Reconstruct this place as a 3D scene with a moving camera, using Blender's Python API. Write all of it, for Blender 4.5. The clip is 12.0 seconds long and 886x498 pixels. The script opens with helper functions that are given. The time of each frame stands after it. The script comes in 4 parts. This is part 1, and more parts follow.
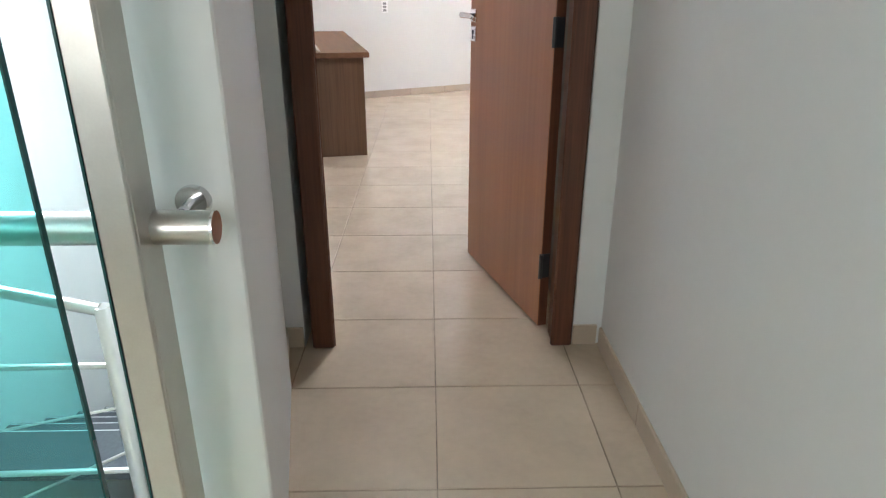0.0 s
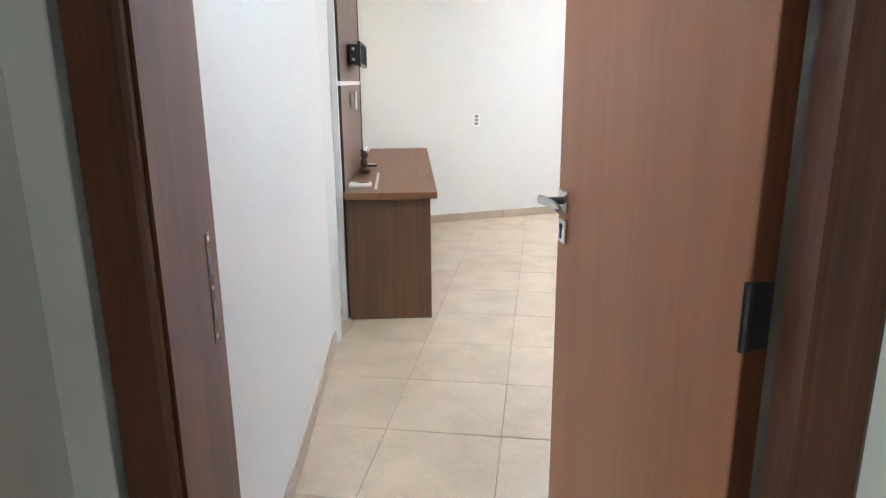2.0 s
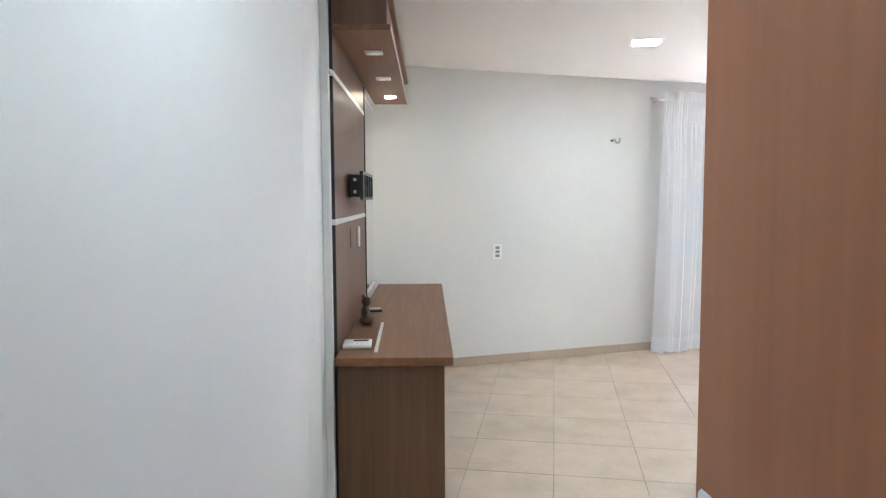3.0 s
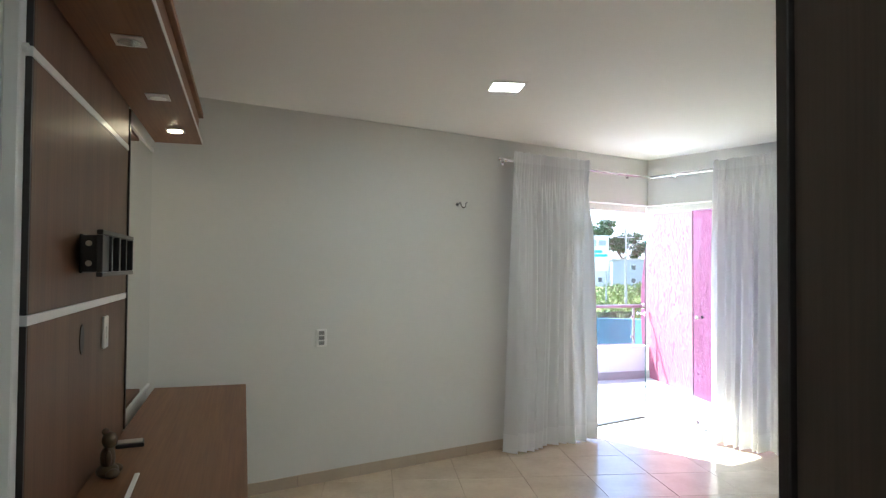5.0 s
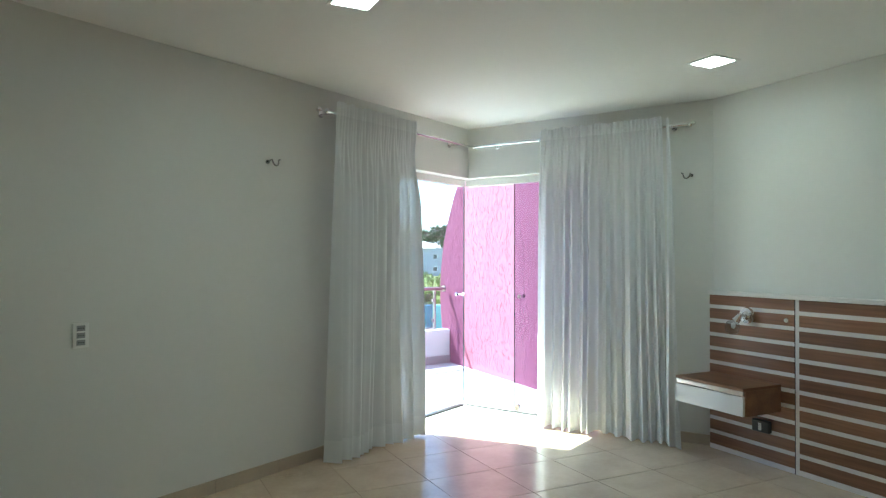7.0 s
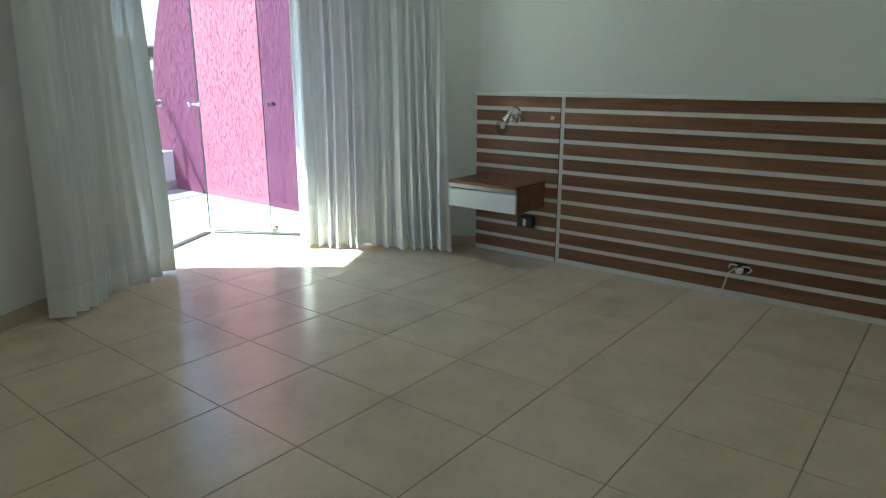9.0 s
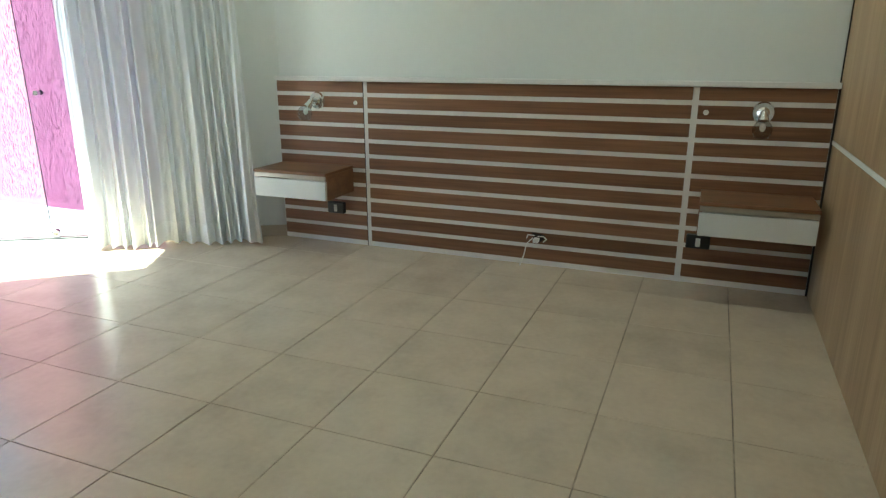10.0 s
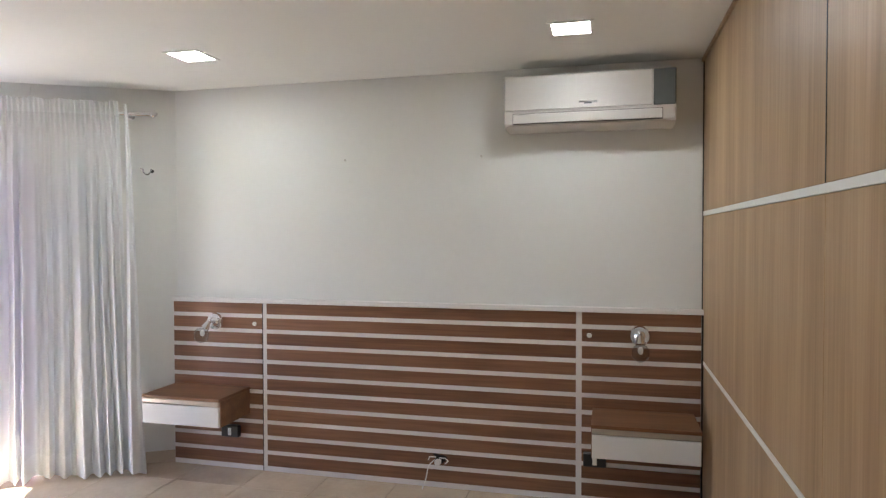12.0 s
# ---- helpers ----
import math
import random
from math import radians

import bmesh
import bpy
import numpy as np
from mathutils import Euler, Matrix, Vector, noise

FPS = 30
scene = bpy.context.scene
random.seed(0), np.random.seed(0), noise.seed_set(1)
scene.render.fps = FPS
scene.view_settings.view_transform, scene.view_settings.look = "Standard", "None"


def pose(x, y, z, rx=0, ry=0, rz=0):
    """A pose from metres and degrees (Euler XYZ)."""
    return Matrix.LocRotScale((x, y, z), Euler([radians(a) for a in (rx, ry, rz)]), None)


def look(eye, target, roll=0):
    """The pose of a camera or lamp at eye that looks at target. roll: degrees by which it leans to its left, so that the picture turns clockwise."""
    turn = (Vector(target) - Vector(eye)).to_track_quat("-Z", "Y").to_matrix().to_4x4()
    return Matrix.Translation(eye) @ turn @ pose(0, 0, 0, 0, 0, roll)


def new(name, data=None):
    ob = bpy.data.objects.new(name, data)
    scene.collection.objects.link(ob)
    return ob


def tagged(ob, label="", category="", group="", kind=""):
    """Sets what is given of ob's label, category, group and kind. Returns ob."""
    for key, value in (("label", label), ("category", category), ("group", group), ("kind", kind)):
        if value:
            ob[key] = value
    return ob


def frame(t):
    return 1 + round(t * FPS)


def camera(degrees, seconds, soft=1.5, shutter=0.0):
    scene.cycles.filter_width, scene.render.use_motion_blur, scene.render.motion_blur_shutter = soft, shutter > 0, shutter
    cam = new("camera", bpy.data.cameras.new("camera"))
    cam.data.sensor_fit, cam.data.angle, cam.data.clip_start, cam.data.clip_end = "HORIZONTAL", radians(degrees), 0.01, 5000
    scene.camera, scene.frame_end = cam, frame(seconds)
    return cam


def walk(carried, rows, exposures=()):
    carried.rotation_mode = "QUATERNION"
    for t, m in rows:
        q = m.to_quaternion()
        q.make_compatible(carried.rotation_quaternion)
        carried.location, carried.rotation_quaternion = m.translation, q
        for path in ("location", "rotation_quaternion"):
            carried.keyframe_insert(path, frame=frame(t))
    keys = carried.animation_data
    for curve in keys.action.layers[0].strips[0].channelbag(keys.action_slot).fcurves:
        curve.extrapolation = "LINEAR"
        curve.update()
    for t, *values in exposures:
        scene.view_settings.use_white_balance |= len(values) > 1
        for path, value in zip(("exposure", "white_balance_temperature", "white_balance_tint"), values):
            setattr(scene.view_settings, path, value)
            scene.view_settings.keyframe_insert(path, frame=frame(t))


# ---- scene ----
cam = camera(68.1, 12.0, soft=1.3)
PATH = [
    (0, (-0.015, -1.292, 1.159), (0.026, 0.565, 0.417), 0.0),
    (0.5, (0.036, -1.117, 1.188), (-0.067, 0.735, 0.438), -0.5),
    (1, (0.094, -0.836, 1.236), (-0.129, 1.009, 0.499), -0.7),
    (1.5, (0.087, -0.440, 1.292), (-0.173, 1.434, 0.646), -0.3),
    (2, (0.112, -0.007, 1.319), (-0.169, 1.910, 0.823), -0.5),
    (2.5, (0.078, 0.432, 1.358), (-0.256, 2.374, 1.017), -0.2),
    (2.7, (0.041, 0.565, 1.381), (-0.3, 2.518, 1.122), -0.4),
    (4.3, (-0.084, 1.470, 1.466), (-0.225, 3.465, 1.517), 0.6),
    (4.5, (-0.098, 1.578, 1.450), (-0.145, 3.576, 1.507), 0.6),
    (5, (-0.132, 1.833, 1.447), (0.075, 3.822, 1.499), 0.4),
    (5.5, (-0.125, 2.076, 1.435), (0.218, 4.046, 1.484), 0.3),
    (6, (-0.182, 2.295, 1.398), (0.295, 4.236, 1.448), 0.3),
    (6.5, (-0.276, 2.527, 1.379), (0.388, 4.413, 1.43), 0.3),
    (7, (-0.326, 2.73, 1.337), (0.563, 4.522, 1.361), 0.1),
    (7.2, (-0.325, 2.823, 1.327), (0.637, 4.577, 1.315), 0.1),
    (9, (-0.319, 3.34, 1.202), (1.188, 4.552, 0.692), -0.1),
    (9.5, (-0.324, 3.341, 1.202), (1.326, 4.328, 0.649), -0.1),
    (10, (-0.340, 3.331, 1.243), (1.437, 4.049, 0.672), -0.1),
    (10.5, (-0.335, 3.354, 1.290), (1.508, 3.883, 0.721), 0.1),
    (11, (-0.312, 3.340, 1.446), (1.565, 3.823, 0.950), -0.1),
    (11.5, (-0.36, 3.3, 1.46), (1.575, 3.776, 1.292), 0.0),
    (12, (-0.337, 3.26, 1.518), (1.601, 3.749, 1.471), -0.1),
]
EXPOSURES = [(0.0, 5.2, 5800, 8), (0.5, 5.05, 5850, 9), (1.0, 5.3, 5850, 10), (1.5, 5.4, 5750, 9), (2.1, 5.3, 5600, 2), (2.7, 5.05, 5450, 0), (4.3, 3.95, 5950, 0), (5.5, 3.35, 5950, -12), (7.0, 3.08, 5800, -18),
             (9.0, 2.7, 5750, -24), (9.5, 2.95, 5850, -26), (10.2, 3.7, 6200, -14), (10.5, 4.0, 6200, -9), (11.0, 3.98, 6200, -1), (11.5, 3.82, 6250, 5), (12.0, 3.72, 6250, 6)]
walk(cam, [(t, look(eye, target, roll)) for t, eye, target, roll in PATH], EXPOSURES)

# ---- light ----
SUN_WAY = Vector((0.48, -0.56, -1.0)).normalized()
world = bpy.data.worlds.new("sky")
scene.world = world
world.use_nodes = True
wn = world.node_tree.nodes
sky = wn.new("ShaderNodeTexSky")
sky.sky_type = "NISHITA"
sky.sun_disc = False
sky.sun_elevation = math.asin(-SUN_WAY.z)
sky.sun_rotation = math.atan2(-SUN_WAY.x, -SUN_WAY.y)
# thin fair-weather clouds over the blue
way, puff, cover, over = wn.new("ShaderNodeTexCoord"), wn.new("ShaderNodeTexNoise"), wn.new("ShaderNodeValToRGB"), wn.new("ShaderNodeMixRGB")
puff.inputs["Scale"].default_value, puff.inputs["Detail"].default_value = 7.0, 6
cover.color_ramp.elements[0].position, cover.color_ramp.elements[1].position = 0.46, 0.68
over.inputs[2].default_value = (7.5, 7.8, 8.2, 1)
wl = world.node_tree.links.new
wl(way.outputs["Generated"], puff.inputs["Vector"]), wl(puff.outputs[0], cover.inputs[0]), wl(cover.outputs[0], over.inputs[0])
wl(sky.outputs[0], over.inputs[1]), wl(over.outputs[0], wn["Background"].inputs[0])
wn["Background"].inputs[1].default_value = 0.13
sun = new("sun", bpy.data.lights.new("sun", "SUN"))
sun.data.energy, sun.data.angle, sun.data.color = 4.2, radians(0.6), (1.0, 0.95, 0.88)
sun.matrix_world = look((0, 0, 20), Vector((0, 0, 20)) + SUN_WAY)

CEIL = 2.465
# Unseen area lamp standing in for stairwell daylight; its wall has no opening.
stair_fill = new("stair_fill_lamp", bpy.data.lights.new("stair_fill_lamp", "AREA"))
stair_fill.data.shape, stair_fill.data.size, stair_fill.data.size_y = "RECTANGLE", 1.3, 0.9
stair_fill.data.energy, stair_fill.data.color = 6.0, (0.86, 0.95, 1.0)
stair_fill.matrix_world = look((-2.03, 1.0, 1.85), (-0.9, 0.6, 0.2))
# Second unseen lamp, added behind the camera to lift the hall; no window here.
hall_fill = new("hall_fill_lamp", bpy.data.lights.new("hall_fill_lamp", "AREA"))
hall_fill.data.shape, hall_fill.data.size, hall_fill.data.size_y = "RECTANGLE", 1.0, 1.2
hall_fill.data.energy, hall_fill.data.color = 0.65, (1.0, 0.92, 0.80)
hall_fill.matrix_world = look((-1.2, -2.96, 1.5), (-0.6, 0.0, 1.0))


# ---- materials ----
def material(name):
    m = bpy.data.materials.new(name)
    m.use_nodes = True
    nt = m.node_tree
    return m, nt, nt.nodes["Principled BSDF"], lambda kind: nt.nodes.new("ShaderNode" + kind), nt.links.new


def spaced(nt, node, link, scale, source="Object"):
    tc, mp = node("TexCoord"), node("Mapping")
    mp.inputs["Scale"].default_value = scale
    link(tc.outputs[source], mp.inputs[0])
    return mp.outputs[0]


def ramp(node, link, value, stops):
    r = node("ValToRGB")
    while len(r.color_ramp.elements) < len(stops):
        r.color_ramp.elements.new(0.5)
    for e, (p, c) in zip(r.color_ramp.elements, stops):
        e.position, e.color = p, (*c, 1)
    link(value, r.inputs[0])
    return r.outputs[0]


def shade(c, k):
    return tuple(v * k for v in c)


def plain(name, colour, rough=0.5, metal=0.0, vary=0.06, size=3.0, bump=0.0, bump_size=150.0, coat=0.0):
    """A painted, metal or stone surface with two scales of variation."""
    m, nt, p, node, link = material(name)
    at = spaced(nt, node, link, (1, 1, 1))
    n1, n2, mix = node("TexNoise"), node("TexNoise"), node("Math")
    n1.inputs["Scale"].default_value, n1.inputs["Detail"].default_value = size, 5
    n2.inputs["Scale"].default_value, n2.inputs["Detail"].default_value = size * 14, 3
    link(at, n1.inputs["Vector"]), link(at, n2.inputs["Vector"])
    mix.operation, mix.inputs[1].default_value = "MULTIPLY_ADD", 0.65
    link(n1.outputs[0], mix.inputs[0])
    half = node("Math")
    half.operation, half.inputs[1].default_value = "MULTIPLY", 0.35
    link(n2.outputs[0], half.inputs[0]), link(half.outputs[0], mix.inputs[2])
    link(ramp(node, link, mix.outputs[0], [(0.3, shade(colour, 1 - vary)), (0.7, shade(colour, 1 + vary))]), p.inputs["Base Color"])
    p.inputs["Roughness"].default_value, p.inputs["Metallic"].default_value = rough, metal
    p.inputs["Coat Weight"].default_value = coat
    if bump:
        n3, b = node("TexNoise"), node("Bump")
        n3.inputs["Scale"].default_value, n3.inputs["Detail"].default_value = bump_size, 4
        link(at, n3.inputs["Vector"]), link(n3.outputs[0], b.inputs["Height"])
        b.inputs["Strength"].default_value, b.inputs["Distance"].default_value = bump, 0.003
        link(b.outputs[0], p.inputs["Normal"])
    return m


def wood(name, dark, mid, light, along="z", rough=0.4, coat=0.0, fine=1.0, pores=0.25):
    """Wood or wood-print board, the grain running along one axis."""
    m, nt, p, node, link = material(name)
    def stretch(a, b):
        return tuple(a if ax == along else b for ax in "xyz")
    broad = node("TexNoise")
    broad.inputs["Scale"].default_value, broad.inputs["Detail"].default_value, broad.inputs["Distortion"].default_value = 1.0, 4, 0.8
    link(spaced(nt, node, link, stretch(0.7 * fine, 9 * fine)), broad.inputs["Vector"])
    grain = node("TexNoise")
    grain.inputs["Scale"].default_value, grain.inputs["Detail"].default_value = 1.0, 6
    link(spaced(nt, node, link, stretch(3 * fine, 110 * fine)), grain.inputs["Vector"])
    info, jit = node("ObjectInfo"), node("Math")
    jit.operation, jit.inputs[1].default_value, jit.inputs[2].default_value = "MULTIPLY_ADD", 0.12, -0.06
    link(info.outputs["Random"], jit.inputs[0])
    a, b = node("Math"), node("Math")
    a.operation, a.inputs[1].default_value = "MULTIPLY_ADD", 0.42
    link(grain.outputs[0], a.inputs[0]), link(broad.outputs[0], b.inputs[0])
    b.operation, b.inputs[1].default_value = "MULTIPLY_ADD", 0.58
    link(jit.outputs[0], b.inputs[2]), link(b.outputs[0], a.inputs[2])
    link(ramp(node, link, a.outputs[0], [(0.33, dark), (0.5, mid), (0.66, light)]), p.inputs["Base Color"])
    p.inputs["Roughness"].default_value, p.inputs["Coat Weight"].default_value, p.inputs["Coat Roughness"].default_value = rough, coat, 0.2
    bp = node("Bump")
    bp.inputs["Strength"].default_value, bp.inputs["Distance"].default_value = pores, 0.001
    link(grain.outputs[0], bp.inputs["Height"]), link(bp.outputs[0], p.inputs["Normal"])
    return m


def glass(name, tint, gloss=0.03):
    """Clear or tinted sheet glass."""
    m, nt, p, node, link = material(name)
    nt.nodes.remove(p)
    tr, gl, mix, fr = node("BsdfTransparent"), node("BsdfGlossy"), node("MixShader"), node("LayerWeight")
    tr.inputs[0].default_value, gl.inputs["Roughness"].default_value = (*tint, 1), gloss
    fr.inputs[0].default_value = 0.5
    power, scaled = node("Math"), node("Math")
    power.operation, power.inputs[1].default_value = "POWER", 4.0
    scaled.operation, scaled.inputs[1].default_value, scaled.inputs[2].default_value = "MULTIPLY_ADD", 0.7, 0.03
    link(fr.outputs["Facing"], power.inputs[0]), link(power.outputs[0], scaled.inputs[0])
    link(scaled.outputs[0], mix.inputs[0]), link(tr.outputs[0], mix.inputs[1]), link(gl.outputs[0], mix.inputs[2])
    link(mix.outputs[0], nt.nodes["Material Output"].inputs[0])
    return m


def cloth(name, colour, sheer, through_light):
    """Thin woven voile: part diffuse, part lit through, part open weave."""
    m, nt, p, node, link = material(name)
    nt.nodes.remove(p)
    df, tl, tr, m1, m2 = node("BsdfDiffuse"), node("BsdfTranslucent"), node("BsdfTransparent"), node("MixShader"), node("MixShader")
    n = node("TexNoise")
    n.inputs["Scale"].default_value, n.inputs["Detail"].default_value = 1.0, 4
    link(spaced(nt, node, link, (60, 60, 4)), n.inputs["Vector"])
    c = ramp(node, link, n.outputs[0], [(0.3, shade(colour, 0.985)), (0.7, colour)])
    link(c, df.inputs[0]), link(c, tl.inputs[0])
    m1.inputs[0].default_value, m2.inputs[0].default_value = through_light, sheer
    link(df.outputs[0], m1.inputs[1]), link(tl.outputs[0], m1.inputs[2])
    link(m1.outputs[0], m2.inputs[1]), link(tr.outputs[0], m2.inputs[2])
    link(m2.outputs[0], nt.nodes["Material Output"].inputs[0])
    return m


def glow(name, colour, power):
    m, nt, p, node, link = material(name)
    p.inputs["Base Color"].default_value = (*colour, 1)
    p.inputs["Emission Color"].default_value, p.inputs["Emission Strength"].default_value = (*colour, 1), power
    return m


def tile_material(name, colour):
    """Satin ceramic tile: faintly cloudy beige, each tile a little different."""
    m, nt, p, node, link = material(name)
    info, geo = node("ObjectInfo"), node("NewGeometry")
    n1, n2, mix, half = node("TexNoise"), node("TexNoise"), node("Math"), node("Math")
    n1.inputs["Scale"].default_value, n1.inputs["Detail"].default_value = 5.0, 3
    n2.inputs["Scale"].default_value, n2.inputs["Detail"].default_value = 34.0, 3
    link(geo.outputs["Position"], n1.inputs["Vector"]), link(geo.outputs["Position"], n2.inputs["Vector"])
    half.operation, half.inputs[1].default_value = "MULTIPLY", 0.3
    mix.operation, mix.inputs[1].default_value = "MULTIPLY_ADD", 0.7
    link(n2.outputs[0], half.inputs[0]), link(n1.outputs[0], mix.inputs[0]), link(half.outputs[0], mix.inputs[2])
    each, total = node("Math"), node("Math")
    each.operation, each.inputs[1].default_value, each.inputs[2].default_value = "MULTIPLY_ADD", 0.16, -0.08
    link(info.outputs["Random"], each.inputs[0])
    total.operation = "ADD"
    link(mix.outputs[0], total.inputs[0]), link(each.outputs[0], total.inputs[1])
    link(ramp(node, link, total.outputs[0], [(0.15, shade(colour, 0.80)), (0.5, colour), (0.85, shade(colour, 1.16))]), p.inputs["Base Color"])
    p.inputs["Roughness"].default_value, p.inputs["Specular IOR Level"].default_value = 0.22, 0.75
    return m


WALL = plain("white_wall_paint", (0.74, 0.74, 0.71), 0.65, vary=0.02, size=1.5, bump=0.06, bump_size=220)
HALL_WALL = plain("hall_wall_paint", (0.72, 0.71, 0.69), 0.55, vary=0.02, size=1.5, bump=0.06, bump_size=220)
CEILING = plain("ceiling_paint", (0.80, 0.80, 0.77), 0.7, vary=0.015, size=1.0)
TILE = tile_material("beige_ceramic", (0.57, 0.46, 0.34))
GROUT = plain("grout", (0.30, 0.235, 0.175), 0.9, vary=0.85, size=2.2)
SKIRT = plain("skirting_ceramic", (0.50, 0.41, 0.31), 0.35, vary=0.06, size=9)
DOORWOOD = wood("door_veneer", (0.31, 0.112, 0.040), (0.355, 0.134, 0.050), (0.40, 0.160, 0.064), "z", 0.36, 0.15, 0.45, 0.08)
JAMBWOOD = wood("jamb_wood", (0.060, 0.020, 0.008), (0.112, 0.038, 0.016), (0.165, 0.058, 0.024), "z", 0.5)
# Upright walnut is darkened for the backlit media panel; lengthwise boards stay lighter.
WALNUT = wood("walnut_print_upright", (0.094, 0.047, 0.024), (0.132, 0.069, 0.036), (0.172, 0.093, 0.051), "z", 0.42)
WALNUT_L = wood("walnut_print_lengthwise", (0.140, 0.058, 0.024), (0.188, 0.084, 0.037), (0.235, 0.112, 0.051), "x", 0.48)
OAK = wood("oak_print", (0.285, 0.178, 0.088), (0.385, 0.250, 0.134), (0.465, 0.320, 0.182), "z", 0.45, fine=0.8)
SLAT = wood("headboard_walnut", (0.140, 0.063, 0.032), (0.215, 0.101, 0.052), (0.29, 0.147, 0.080), "x", 0.42)
BLACKEDGE = plain("black_edging", (0.018, 0.014, 0.014), 0.4, vary=0.1)
# Flank wood darkened in its colour because that side stands backlit.
BACKLITWOOD = wood("backlit_wood", (0.030, 0.021, 0.016), (0.045, 0.031, 0.024), (0.060, 0.042, 0.032), "z", 0.45)
LACQUER = plain("white_lacquer", (0.78, 0.78, 0.76), 0.3, vary=0.02)
STRIPW = plain("white_strip", (0.78, 0.75, 0.73), 0.4, vary=0.03, size=12)
CHROME = plain("chrome", (0.75, 0.75, 0.76), 0.12, 1.0, vary=0.03)
CONCRETE = plain("concrete", (0.36, 0.35, 0.33), 0.9, vary=0.15, size=3)
STEEL = plain("brushed_steel", (0.56, 0.53, 0.49), 0.3, 1.0, vary=0.06, size=20)
BLACK = plain("black_plastic", (0.02, 0.02, 0.022), 0.35, vary=0.1)
PLASTIC = plain("white_plastic", (0.78, 0.77, 0.74), 0.35, vary=0.02)
VOILE = cloth("white_voile", (0.83, 0.84, 0.85), 0.06, 0.12)
HEM = cloth("white_voile_double", (0.85, 0.86, 0.87), 0.01, 0.07)
PANE = glass("clear_glass", (0.66, 0.67, 0.77))
STAIRGLASS = glass("green_glass", (0.58, 0.91, 0.90))
EDGEGLASS = plain("glass_edge", (0.01, 0.06, 0.055), 0.2, vary=0.1)
BULB = glass("ribbed_globe", (0.80, 0.82, 0.82), 0.08)
MIRROR = plain("mirror", (0.86, 0.87, 0.86), 0.02, 1.0, vary=0.005)
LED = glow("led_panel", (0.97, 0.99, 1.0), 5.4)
SPOT = glow("warm_spot", (1.0, 0.8, 0.55), 6.0)
PINK = plain("pink_texture_plaster", (0.19, 0.050, 0.098), 0.85, vary=0.1, size=2.0)
BALCONY = plain("balcony_tile", (0.52, 0.52, 0.50), 0.5, vary=0.05, size=4)
BRONZE = plain("bronze_resin", (0.10, 0.07, 0.04), 0.5, 0.4, vary=0.3, size=30)
GRANITE = plain("dark_granite", (0.045, 0.05, 0.055), 0.35, vary=0.3, size=60)
SOCKETGREY = plain("grey_plastic", (0.30, 0.30, 0.30), 0.4, vary=0.03)
# Chrome darkened in its colour; on the hooks it stands for mirrored dark surroundings.
DARKCHROME = plain("dark_chrome", (0.30, 0.30, 0.31), 0.2, 1.0, vary=0.05)
CASE = plain("grey_beige_plastic", (0.52, 0.49, 0.46), 0.4, vary=0.02)
SWITCHWHITE = plain("bright_white_plastic", (0.88, 0.88, 0.86), 0.3, vary=0.01)
DARKGREY = plain("smoked_panel", (0.10, 0.11, 0.11), 0.2, vary=0.06)


# ---- building helpers ----
def box(bm, x0, x1, y0, y1, z0, z1, bevel=0.002):
    vs = [bm.verts.new((x, y, z)) for z in (z0, z1) for y in (y0, y1) for x in (x0, x1)]
    fs = [bm.faces.new([vs[i] for i in f]) for f in ((0, 2, 3, 1), (4, 5, 7, 6), (0, 1, 5, 4), (2, 6, 7, 3), (0, 4, 6, 2), (1, 3, 7, 5))]
    if bevel:
        es = list({e for f in fs for e in f.edges})
        bmesh.ops.bevel(bm, geom=es, offset=min(bevel, 0.45 * min(abs(x1 - x0), abs(y1 - y0), abs(z1 - z0))), segments=1, affect="EDGES", profile=0.5)
    return bm


def rod(bm, a, b, radius, sides=12, radius2=None):
    a, b = Vector(a), Vector(b)
    turn = (b - a).to_track_quat("Z", "Y").to_matrix().to_4x4()
    bmesh.ops.create_cone(bm, cap_ends=True, segments=sides, radius1=radius, radius2=radius if radius2 is None else radius2,
                          depth=(b - a).length, matrix=Matrix.Translation((a + b) / 2) @ turn)
    return bm


def ball(bm, c, r, sx=1, sy=1, sz=1, seg=14):
    bmesh.ops.create_uvsphere(bm, u_segments=seg, v_segments=seg // 2 + 1, radius=r, matrix=Matrix.Translation(c) @ Matrix.Diagonal((sx, sy, sz, 1)))
    return bm


def prism(bm, outline, z0, z1):
    lo, hi = [bm.verts.new((x, y, z0)) for x, y in outline], [bm.verts.new((x, y, z1)) for x, y in outline]
    bm.faces.new(lo[::-1]), bm.faces.new(hi)
    for i in range(len(lo)):
        j = (i + 1) % len(lo)
        bm.faces.new((lo[i], lo[j], hi[j], hi[i]))
    return bm


def meshed(name, bm, mat, smooth=False):
    bmesh.ops.recalc_face_normals(bm, faces=bm.faces)
    me = bpy.data.meshes.new(name)
    bm.to_mesh(me)
    bm.free()
    me.materials.append(mat)
    if smooth:
        me.shade_smooth()
        me.set_sharp_from_angle(angle=radians(35))
    return me


def part(name, bm, mat, parent, label="", smooth=False):
    ob = new(name, meshed(name, bm, mat, smooth))
    ob.parent = parent
    if label:
        tagged(ob, label)
    return ob


def thing(name, m, label, category, group="", kind=""):
    ob = new(name)
    ob.empty_display_size = 0.1
    ob.matrix_world = m
    return tagged(ob, label, category, group, kind)


def piece(name, bm, mat, m, label, category, kind="structure", smooth=False):
    ob = new(name, meshed(name, bm, mat, smooth))
    ob.matrix_world = m
    return tagged(ob, label, category, "", kind)


def bmn():
    return bmesh.new()


